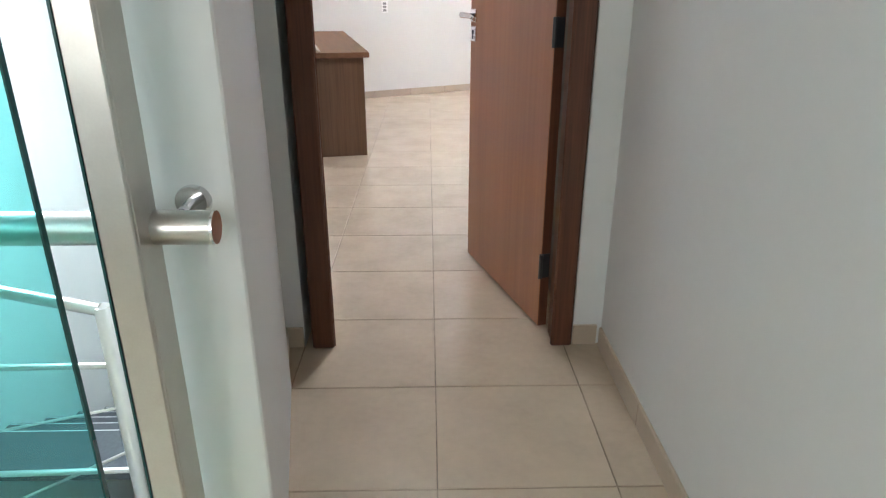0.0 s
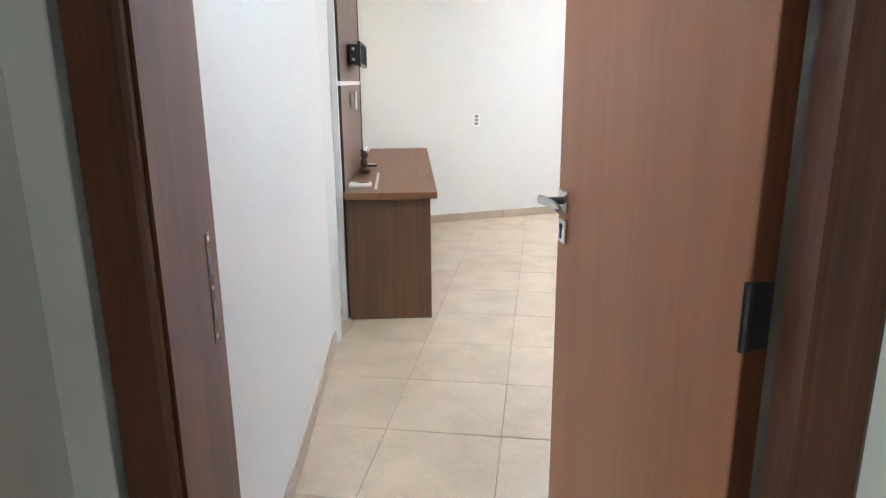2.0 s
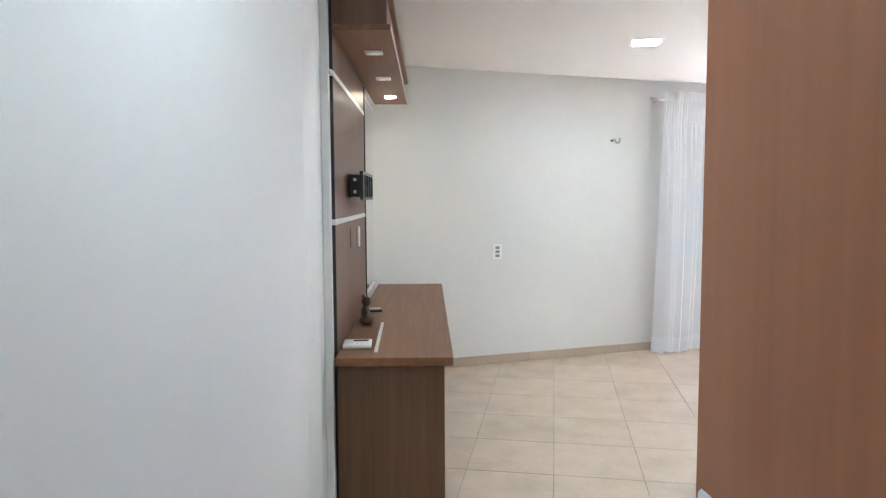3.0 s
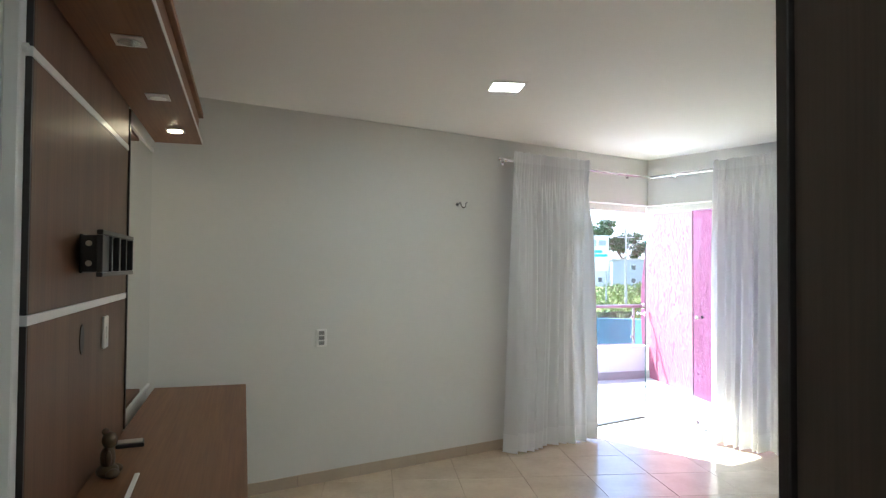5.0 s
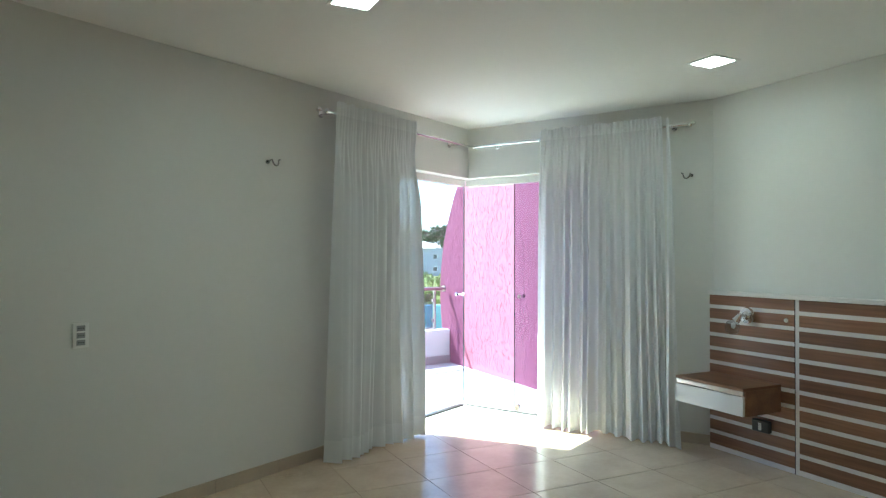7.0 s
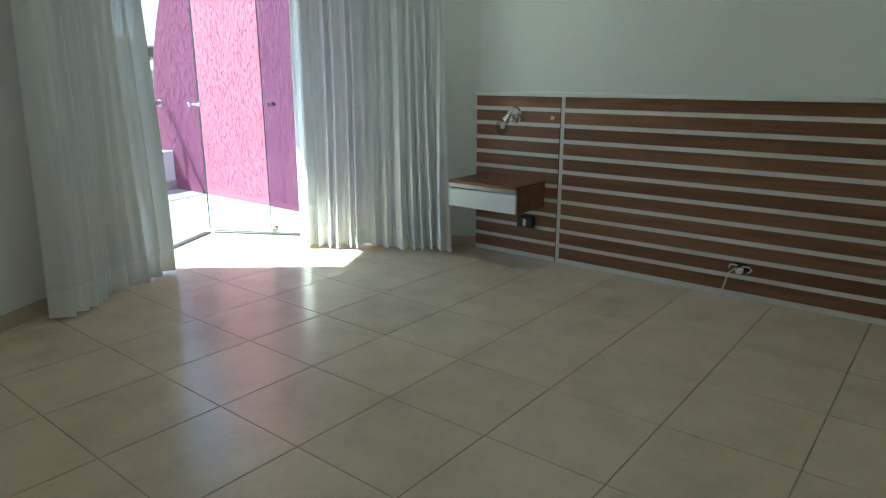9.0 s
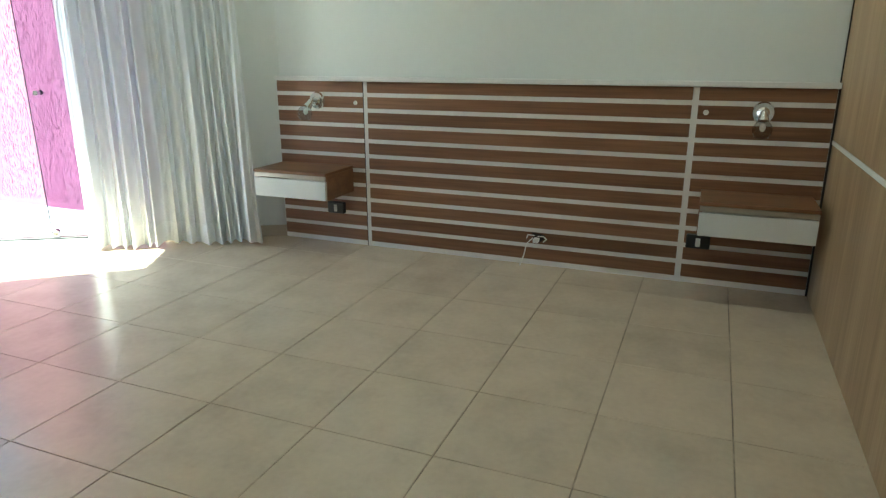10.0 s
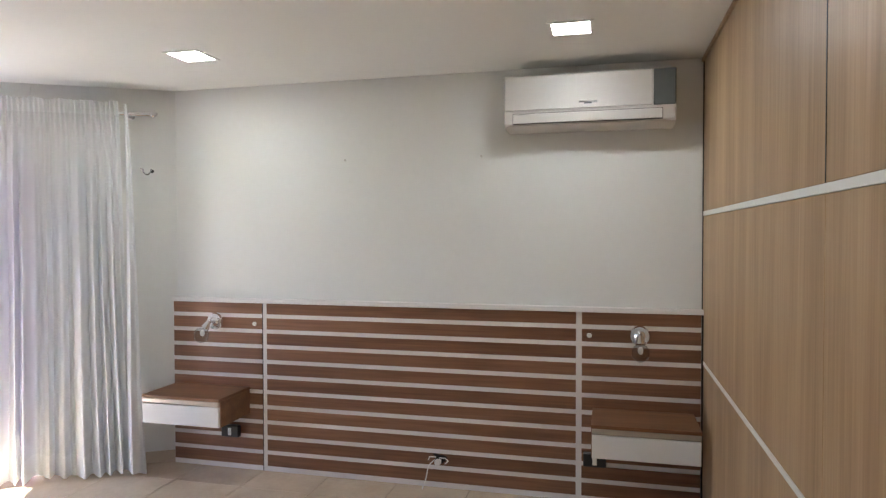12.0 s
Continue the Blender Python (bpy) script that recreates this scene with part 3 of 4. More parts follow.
# ---- media wall ----
PD = -0.03   # face of the media panel
def media_panel():
    m = thing("media_panel", FT, "walnut wall panel with white stripes above the desk", "wall panel")
    part("batten", box(bmn(), -0.025, 0.02, -0.035, -0.001, 0.0, CEIL - 0.002, 0.003), LACQUER, m, "white side batten")
    for a, b in ((0.0, 1.300), (1.324, 1.934), (1.957, CEIL - 0.004)):
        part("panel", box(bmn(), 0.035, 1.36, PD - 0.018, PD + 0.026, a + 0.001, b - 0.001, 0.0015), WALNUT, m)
        part("edge", box(bmn(), 0.021, 0.034, PD - 0.018, PD + 0.026, a + 0.001, b - 0.001, 0.001), BLACKEDGE, m, "dark edge strip")
    for a, b in ((1.300, 1.324), (1.934, 1.957)):
        part("stripe", box(bmn(), 0.021, 1.36, PD - 0.020, PD + 0.026, a, b, 0.001), LACQUER, m, "white stripe")
    part("clip", rod(bmn(), (-0.004, -0.035, 1.945), (-0.004, -0.047, 1.945), 0.011, 14), LACQUER, m, "small round white clip", True)
    part("trim", box(bmn(), 1.362, 1.382, PD - 0.024, -0.001, 0.742, 2.115, 0.001), BLACKEDGE, m, "dark upright trim")
    part("trim", box(bmn(), 1.384, 1.408, PD - 0.012, -0.001, 0.742, 2.115, 0.001), WALNUT, m)
    return m


media_panel()


def wall_mirror():
    m = thing("wall_mirror", FT, "tall wall mirror above the desk with thin white rims", "mirror")
    part("glass", box(bmn(), 1.424, 2.405, -0.012, -0.002, 0.762, 2.094, 0), MIRROR, m)
    part("rim", box(bmn(), 1.410, 2.408, -0.020, -0.002, 0.7425, 0.760, 0.001), LACQUER, m, "white lower rim")
    part("rim", box(bmn(), 1.410, 2.408, -0.020, -0.002, 2.096, 2.113, 0.001), LACQUER, m, "white upper rim")
    part("rim", box(bmn(), 1.410, 1.422, -0.020, -0.002, 0.762, 2.094, 0.001), LACQUER, m, "white side rim")


wall_mirror()


def desk():
    d = thing("desk", FT, "walnut desk with a solid side panel along the wall", "desk")
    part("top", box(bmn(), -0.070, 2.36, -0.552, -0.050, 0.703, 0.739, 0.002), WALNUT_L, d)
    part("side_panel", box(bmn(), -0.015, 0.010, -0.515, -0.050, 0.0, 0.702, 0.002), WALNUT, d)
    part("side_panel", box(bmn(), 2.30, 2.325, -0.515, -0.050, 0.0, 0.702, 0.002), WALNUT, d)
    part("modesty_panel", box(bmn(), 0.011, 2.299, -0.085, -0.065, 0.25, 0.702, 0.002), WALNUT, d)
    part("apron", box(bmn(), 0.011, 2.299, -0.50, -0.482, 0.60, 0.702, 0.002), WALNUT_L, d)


desk()


def upper_shelf():
    s = thing("upper_shelf", FT, "walnut ceiling-height box shelf with recessed spotlights", "shelf")
    a, b, y = 0.0, 2.18, PD - 0.0215
    part("bottom_board", box(bmn(), a, b, -0.296, y, 2.118, 2.142, 0.002), WALNUT_L, s)
    part("top_board", box(bmn(), a, b - 0.02, -0.302, y, 2.262, 2.290, 0.002), WALNUT_L, s)
    part("fascia", box(bmn(), a + 0.03, b - 0.05, -0.280, -0.263, 2.1425, 2.2615, 0.002), WALNUT_L, s)
    part("end_board", box(bmn(), a + 0.01, a + 0.028, -0.280, y, 2.1425, 2.2615, 0.002), WALNUT, s)
    part("edge_strip", box(bmn(), a, b, -0.2985, -0.2962, 2.120, 2.140, 0.0005), STRIPW, s, "pale edge strip")
    for i, x in enumerate((0.42, 1.11, 1.80)):
        sp = part("spotlight", box(bmn(), x - 0.05, x + 0.05, -0.235, -0.148, 2.113, 2.1175, 0.001), STRIPW if i < 2 else STEEL, s, "recessed square spotlight rim")
        part("lens", rod(bmn(), (x, -0.192, 2.1095), (x, -0.192, 2.1128), 0.034, 20), SPOT if i == 2 else CHROME, sp, "lit warm lens" if i == 2 else "unlit reflector")


upper_shelf()


def tv_bracket():
    t = thing("tv_bracket", FT @ pose(0.70, PD - 0.0215, 1.478), "black steel television wall bracket with no screen", "bracket")
    part("wall_plate", box(bmn(), -0.20, 0.20, -0.010, 0, -0.06, 0.06, 0.003), BLACK, t)
    for s in (-0.24, 0.10):
        part("arm", box(bmn(), s, s + 0.14, -0.062, -0.0105, -0.055, 0.055, 0.004), BLACK, t)
    for z in (-0.070, 0.056):
        part("front_rail", box(bmn(), -0.28, 0.28, -0.080, -0.063, z, z + 0.014, 0.002), BLACK, t)
    for x in (-0.272, -0.13, 0.0, 0.13, 0.272):
        part("strut", box(bmn(), x - 0.010, x + 0.010, -0.080, -0.063, -0.0555, 0.0555, 0.002), BLACK, t)
    part("hook_plate", box(bmn(), -0.25, -0.15, -0.074, -0.066, -0.055, 0.055, 0.002), BLACK, t)
    for z in (-0.03, 0.03):
        part("bolt", rod(bmn(), (-0.2405, -0.035, z), (-0.246, -0.035, z), 0.009, 8), STEEL, t, "steel bolt")


tv_bracket()


def panel_switch():
    s = thing("panel_switch", FT @ pose(0.91, PD - 0.0185, 1.20), "white switch plate on the walnut panel", "switch")
    part("plate", box(bmn(), -0.036, 0.036, -0.010, 0, -0.058, 0.058, 0.003), PLASTIC, s)
    part("rocker", box(bmn(), -0.012, 0.012, -0.013, -0.0101, -0.022, 0.022, 0.002), PLASTIC, s)
    c = thing("cable_hole", FT @ pose(0.57, PD - 0.0185, 1.21), "oval dark cable hole in the walnut panel", "hole")
    bm = rod(bmn(), (0, 0, 0), (0, -0.002, 0), 0.028, 20)
    bmesh.ops.scale(bm, vec=(1, 1, 1.7), verts=bm.verts)
    part("rim", bm, BLACKEDGE, c)


panel_switch()


def figurine():
    bm = bmn()
    ball(bm, (0, 0, 0.022), 0.045, 1.0, 0.8, 0.5)
    ball(bm, (0, 0, 0.065), 0.032, 0.9, 0.75, 1.25)
    ball(bm, (0.0, -0.005, 0.122), 0.026, 1, 0.95, 1.1)
    ball(bm, (0, 0.008, 0.150), 0.012)
    for s in (-1, 1):
        ball(bm, (s * 0.03, -0.02, 0.02), 0.022, 1.3, 1.0, 0.7)
        ball(bm, (s * 0.027, -0.006, 0.068), 0.012, 0.9, 1, 2.2)
    ob = new("figurine", meshed("figurine", bm, BRONZE, True))
    ob.matrix_world = FT @ pose(0.70, -0.107, 0.739)
    tagged(ob, "small dark bronze seated figurine on the desk", "figurine")


figurine()


def remote_holder():
    r = thing("remote_control", FT @ pose(0.168, -0.120, 0.7395, 0, 0, 3), "cream remote control lying on the desk", "remote control")
    part("body", box(bmn(), -0.065, 0.065, -0.065, 0.065, 0, 0.018, 0.005), PLASTIC, r)
    part("screen", box(bmn(), 0.012, 0.042, -0.05, 0.02, 0.018, 0.0195, 0.001), DARKGREY, r, "grey display")
    bm = bmn()
    for i in range(3):
        for j in range(5):
            box(bm, -0.042 + i * 0.016, -0.031 + i * 0.016, -0.052 + j * 0.022, -0.038 + j * 0.022, 0.018, 0.0205, 0.001)
    part("keys", bm, STRIPW, r, "rows of small keys")
    k = thing("thin_rod", FT @ pose(0.365, -0.206, 0.7395, 0, 0, 1.4), "thin white plastic rod lying on the desk", "rod")
    part("bar", box(bmn(), -0.335, 0.335, -0.008, 0.008, 0, 0.007, 0.002), PLASTIC, k)
    c = thing("small_box", FT @ pose(1.10, -0.115, 0.7395, 0, 0, 8), "small flat black and silver box on the desk", "box")
    part("body", box(bmn(), -0.045, 0.045, -0.05, 0.05, 0, 0.014, 0.003), BLACK, c)
    part("lid", box(bmn(), -0.03, 0.03, -0.045, 0.045, 0.0142, 0.017, 0.001), STEEL, c, "silver lid")


remote_holder()


# ---- outlets and curtain hooks on the slanted walls ----
def outlet(m, label):
    o = thing("wall_outlet", m, label, "outlet")
    part("plate", box(bmn(), -0.038, 0.038, -0.008, 0, -0.06, 0.06, 0.003), SWITCHWHITE, o)
    for z in (-0.034, 0.0, 0.034):
        s = part("socket", box(bmn(), -0.02, 0.02, -0.0095, -0.0081, z - 0.013, z + 0.013, 0.002), SOCKETGREY, o, "grey socket insert")
        for x in (-0.010, 0.0, 0.010):
            part("pin_hole", rod(bmn(), (x, -0.0095, z), (x, -0.0100, z), 0.003, 8), BLACK, s)


outlet(F1 @ pose((Vector((-0.48, 6.29)) - T_END).length, -0.0005, 0.96), "white three-gang wall outlet on the white wall")


def tieback_hook(m, label, way):
    h = thing("tieback_hook", m, label, "hook", "curtain hooks")
    part("rose", rod(bmn(), (0, 0, 0), (0, -0.01, 0), 0.012, 12), DARKCHROME, h, smooth=True)
    pts = [(0, -0.01, 0), (0, -0.04, 0.010)] + [(way * (0.025 - 0.025 * math.cos(a)), -0.048 - 0.008 * math.sin(a), 0.010 - 0.036 * math.sin(a)) for a in [i * math.pi / 6 for i in range(7)]] + [(way * 0.060, -0.048, 0.016)]
    bm = bmn()
    for a, b in zip(pts, pts[1:]):
        rod(bm, a, b, 0.0045, 8)
        ball(bm, b, 0.0045, seg=8)
    part("hook", bm, DARKCHROME, h, smooth=True)


tieback_hook(F1 @ pose((Vector((0.50, 6.83)) - T_END).length - 0.02, -0.0005, 1.918), "chrome curtain tie-back hook on the white wall", 1)
tieback_hook(F2 @ pose(1.90, -0.0005, 1.93), "chrome curtain tie-back hook on the white wall", -1)


# ---- curtain rods and curtains ----
def curtain_rods():
    c = thing("curtain_rod", IDENT, "double chrome curtain rods meeting in the corner", "curtain rod")
    rows = ((-0.085, 2.292), (-0.155, 2.272))
    s0, s1 = (Vector((0.80, 6.966)) - T_END).length, 1.93
    for y, z in rows:
        a, k1, k2, e = F1 @ Vector((s0, y, z)), F1 @ Vector((L1 + y, y, z)), F2 @ Vector((-y, y, z)), F2 @ Vector((s1, y, z))
        part("rod", rod(bmn(), a, k1, 0.0085, 12), CHROME, c, smooth=True)
        part("rod", rod(bmn(), k2, e, 0.0085, 12), CHROME, c, smooth=True)
        part("elbow", ball(bmn(), (k1 + k2) / 2, 0.013), CHROME, c, smooth=True)
        for p in (a, e):
            part("finial", ball(bmn(), p, 0.018), CHROME, c, "round chrome finial", True)
    for f, s in ((F1, s0 + 0.09), (F1, L1 - 0.30), (F2, 0.30), (F2, 1.78)):
        bm = rod(bmn(), f @ Vector((s, 0, 2.285)), f @ Vector((s, -0.165, 2.275)), 0.006, 8)
        rod(bm, f @ Vector((s, 0, 2.285)), f @ Vector((s, -0.008, 2.285)), 0.022, 14)
        part("bracket", bm, CHROME, c, "chrome wall bracket", True)


curtain_rods()


def curtain(m, width_top, width_low, shift_low, folds, seed, label, drop_at=None):
    """A gathered voile panel: x along the rod from the panel's start, hanging from z = 2.345 to the floor.
    Many small gathers on the rod run together into fewer, deeper folds below."""
    rnd = random.Random(seed)
    c = thing("curtain", m, label, "curtain", "voile curtains")
    gathers = folds * 2 + 8
    g_amp = [rnd.uniform(0.4, 1.0) for _ in range(gathers + 1)]
    g_high = [rnd.uniform(-0.006, 0.006) for _ in range(gathers + 1)]
    phase = [rnd.uniform(0, math.tau) for _ in range(10)]
    steps = 10
    n = gathers * steps

    def borders(count, low, high):
        parts = [rnd.uniform(low, high) for _ in range(count)]
        out = [0.0]
        for q in parts:
            out.append(out[-1] + q / sum(parts))
        return out
    crest = borders(folds, 0.4, 1.8)
    depth = [rnd.uniform(0.45, 1.0) for _ in range(folds)]
    skew = [rnd.uniform(0.30, 0.72) for _ in range(folds)]
    fade = [rnd.uniform(0.0, 0.12) for _ in range(folds)]

    def ease(q):
        q = min(1.0, max(0.0, q))
        return q * q * (3 - 2 * q)

    def point(i, v):
        u = i / n
        g, gt = min(i // steps, gathers - 1), (i % steps) / steps
        if i == n:
            gt = 1.0
        small = math.sin(math.pi * gt) ** 2 * g_amp[g]
        k = 0
        while k < folds - 1 and u > crest[k + 1]:
            k += 1
        t = (u - crest[k]) / (crest[k + 1] - crest[k])
        wide = (crest[k + 1] - crest[k]) * folds
        lap = (ease(t / skew[k]) if t < skew[k] else ease((1 - t) / (1 - skew[k]))) ** 1.5
        open_out = ease((v - fade[k]) / 0.22)
        y = -(0.034 - 0.022 * ease((v - 0.02) / 0.10)) * small
        y -= (0.058 + 0.080 * v) * depth[k] * min(1.3, 0.4 + 0.6 * wide) * lap * open_out
        y -= 0.010 * math.sin(9 * u + 4.0 * v + phase[1]) * v + 0.012 * math.sin(3.2 * v + phase[2] + 11 * u) * v
        y += 0.030 * v
        spread = shift_low * v + u * (width_top + (width_low - width_top) * v ** 0.85)
        x = spread + 0.030 * (lap - 0.5) * depth[k] * open_out * v + 0.012 * math.sin(3.4 * v + phase[4] + 6 * u) * v
        z = 2.345 - v * 2.332
        if v < 0.03:
            z += (g_high[g] * math.sin(math.pi * gt) + 0.004 * math.sin(40 * u + phase[5])) * (1 - v / 0.03)
        z += 0.010 * math.sin(13 * u + phase[6]) * v * v
        return x, y, max(0.010, z)

    def sheet(v0, v1, count, at=point, cells=n):
        bm = bmn()
        grid = [[bm.verts.new(at(i, v0 + (v1 - v0) * j / count)) for i in range(cells + 1)] for j in range(count + 1)]
        for j in range(count):
            for i in range(cells):
                bm.faces.new((grid[j][i], grid[j][i + 1], grid[j + 1][i + 1], grid[j + 1][i]))
        return bm
    part("panel", sheet(0.036, 0.94, 44), VOILE, c, smooth=True)
    part("heading", sheet(0.0, 0.036, 5), HEM, c, "gathered double heading", True)
    part("hem", sheet(0.94, 1.0, 4), HEM, c, "double hem", True)
    if drop_at is not None:
        def loose(i, v):
            q = i / 12
            half = 0.010 + 0.045 * v
            x = drop_at + 0.075 * v + half * (2 * q - 1) + 0.012 * math.sin(4 * v + 1)
            y = -0.015 - 0.045 * v - 0.030 * math.sin(math.pi * q) * (0.3 + 0.7 * v) + 0.020 * math.sin(math.tau * 1.5 * q + 2 * v) * (0.3 + 0.7 * v)
            return x, y, 2.330 - v * (2.30 + 0.02 * q)
        part("loose_edge", sheet(0.0, 1.0, 40, loose, 12), VOILE, c, "loose folded edge of the voile", True)


S_L = (Vector((0.87, 7.00)) - T_END).length
curtain(F1 @ pose(S_L, -0.168, 0), 0.81, 0.90, -0.07, 11, 3, "white voile curtain hanging from the rod to the floor")
curtain(F2 @ pose(0.78, -0.168, 0), 0.95, 1.06, -0.05, 13, 8, "white voile curtain with a loose edge past the rod bracket", 0.985)


# ---- balcony doors ----
def glass_door(m, x0, x1, label, knob_at):
    g = thing("glass_door", m, label, "glass door", kind="structure")
    ob = part("pane", box(bmn(), x0, x1, -0.005, 0.005, 0.035, 1.975, 0.001), PANE, g, "clear tempered glass")
    ob.visible_shadow = False
    for e in (x0, x1):
        part("pane_edge", box(bmn(), e - 0.0015, e + 0.0015, -0.0055, 0.0055, 0.035, 1.975, 0.0), EDGEGLASS, g, "dark glass edge")
    if knob_at is not None:
        bm = rod(bmn(), (knob_at, -0.035, 1.0), (knob_at, 0.035, 1.0), 0.006, 10)
        for y in (-0.04, 0.04):
            rod(bm, (knob_at, y - 0.008, 1.0), (knob_at, y + 0.008, 1.0), 0.016, 14)
        part("knob", bm, CHROME, g, "small round chrome knob", True)
    bm = box(bmn(), x0 + 0.012, x0 + 0.052, -0.018, 0.018, 0.012, 0.050, 0.004)
    rod(bm, (x0 + 0.032, -0.018, 0.050), (x0 + 0.032, 0.018, 0.050), 0.020, 14)
    part("roller", bm, DARKCHROME, g, "steel floor clamp")
    return g


GY = 0.115
GF1, GF2 = F1 @ pose(0, GY, 0), F2 @ pose(0, GY, 0)
glass_door(GF1, OPEN1 + 0.02, L1 + GY - 0.012, "frameless glass balcony door panel by the corner", L1 + GY - 0.07)
glass_door(GF2, 0.40, 1.12, "frameless sliding glass balcony door, slid half open", 0.47)
glass_door(F2 @ pose(0, GY + 0.028, 0), 0.72, OPEN2 - 0.02, "frameless glass balcony door panel behind the curtain", None)


def door_track(m, a, b, name):
    t = thing(name, m, "white aluminium sliding track in the opening", "door track", kind="structure")
    part("head_track", box(bmn(), a, b, GY - 0.03, GY + 0.045, 1.972, 2.028, 0.002), LACQUER, t)
    part("floor_track", box(bmn(), a, b, GY - 0.018, GY + 0.036, -0.002, 0.014, 0.002), BLACK, t, "dark floor track")


door_track(F1, OPEN1, L1 + GY - 0.035, "trim_track_north")
door_track(F2, -GY + 0.035, OPEN2, "trim_track_northeast")

# ---- balcony ----
bm = prism(bmn(), [(-2.0, 5.7), (-1.4, 5.9), (2.44, 7.92), (2.56, 7.92), (3.60, 6.15), (3.56, 10.65), (3.3, 10.55), (-2.0, 9.4)], -0.16, -0.03)
piece("floor_balcony", bm, BALCONY, IDENT, "pale sunlit balcony floor", "floor")
bm = prism(bmn(), [(1.6, 7.4), (2.45, 7.83), (3.25, 6.42), (3.45, 6.52), (2.54, 8.06), (1.5, 7.55)], -0.03, -0.001)
piece("floor_threshold", bm, BALCONY, IDENT, "pale stone door threshold", "floor")

PA, PB = Vector((-2.0, 9.11)), Vector((3.545, 10.33))
FP = wall_frame(PA, PB - PA)
LP = (PB - PA).length


def parapet():
    p = thing("balcony_parapet", FP, "low white balcony wall with glass and steel rail", "parapet", kind="structure")
    part("wall", box(bmn(), 0, LP, 0, 0.14, -0.16, 0.40, 0.004), WALL, p)
    part("base", box(bmn(), 0, LP, -0.012, 0, -0.03, 0.07, 0.003), CONCRETE, p, "grey stone skirting")
    part("rail", rod(bmn(), (0, 0.07, 0.925), (LP - 0.05, 0.07, 0.925), 0.024, 14), STEEL, p, "steel handrail", True)
    part("rail_flange", rod(bmn(), (LP - 0.055, 0.07, 0.925), (LP - 0.035, 0.07, 0.925), 0.042, 16), STEEL, p, "round end flange", True)
    x = LP - 0.20
    while x > 0.2:
        g = part("pane", box(bmn(), x - 1.02, x - 0.03, 0.064, 0.074, 0.43, 0.86, 0.001), PANE, p, "glass rail pane")
        g.visible_shadow = False
        part("pane_frame", box(bmn(), x - 1.02, x, 0.058, 0.080, 0.412, 0.429, 0.001), STEEL, p)
        for z in (0.50, 0.76):
            part("clamp", box(bmn(), x - 0.045, x - 0.012, 0.056, 0.082, z, z + 0.04, 0.003), CHROME, p, "chrome glass clamp")
        part("post", rod(bmn(), (x, 0.07, 0.40), (x, 0.07, 0.925), 0.018, 12), STEEL, p, "steel post", True)
        x -= 1.1


parapet()


def pink_wall():
    """Wing wall with a bowed outer edge and combed plaster."""
    rnd = random.Random(4)
    w = thing("wall_pink_wing", pose(3.55, 0, 0), "tall pink wing wall of combed textured plaster", "wall", kind="structure")
    def edge_at(z):
        return 10.62 - (0.27 if z > 0.9 else 0.20) * (z - 0.9) ** 2
    outline = [(6.3, -3.1), (8.6, -3.1), (9.6, -1.4)] + [(edge_at(z), z) for z in [-0.6 + 3.9 * i / 22 for i in range(23)]] + [(6.3, 3.3)]
    bm = bmn()
    a, b = [bm.verts.new((0, y, z)) for y, z in outline], [bm.verts.new((0.16, y, z)) for y, z in outline]
    bm.faces.new(a), bm.faces.new(b[::-1])
    for i in range(len(a)):
        j = (i + 1) % len(a)
        bm.faces.new((a[i], b[i], b[j], a[j]))
    part("core", bm, PINK, w)
    bm = bmn()
    for _ in range(14000):
        y, z = rnd.uniform(8.0, 10.62), rnd.uniform(0.0, 2.9)
        if y > edge_at(z) - 0.03:
            continue
        h, t, d = rnd.uniform(0.03, 0.10), rnd.uniform(0.002, 0.0035), rnd.uniform(0.0012, 0.0026)
        s = rnd.uniform(-0.006, 0.006)
        vs = [bm.verts.new(q) for q in ((0.001, y - t, z), (0.001, y + t, z), (-d, y + s, z + h * 0.5), (0.001, y - t + s, z + h), (0.001, y + t + s, z + h))]
        bm.faces.new((vs[0], vs[1], vs[2])), bm.faces.new((vs[3], vs[2], vs[4])), bm.faces.new((vs[0], vs[2], vs[3])), bm.faces.new((vs[1], vs[4], vs[2]))
    tagged(part("plaster_ridges", bm, PINK, w), "combed plaster ridges", kind="stuff")


pink_wall()


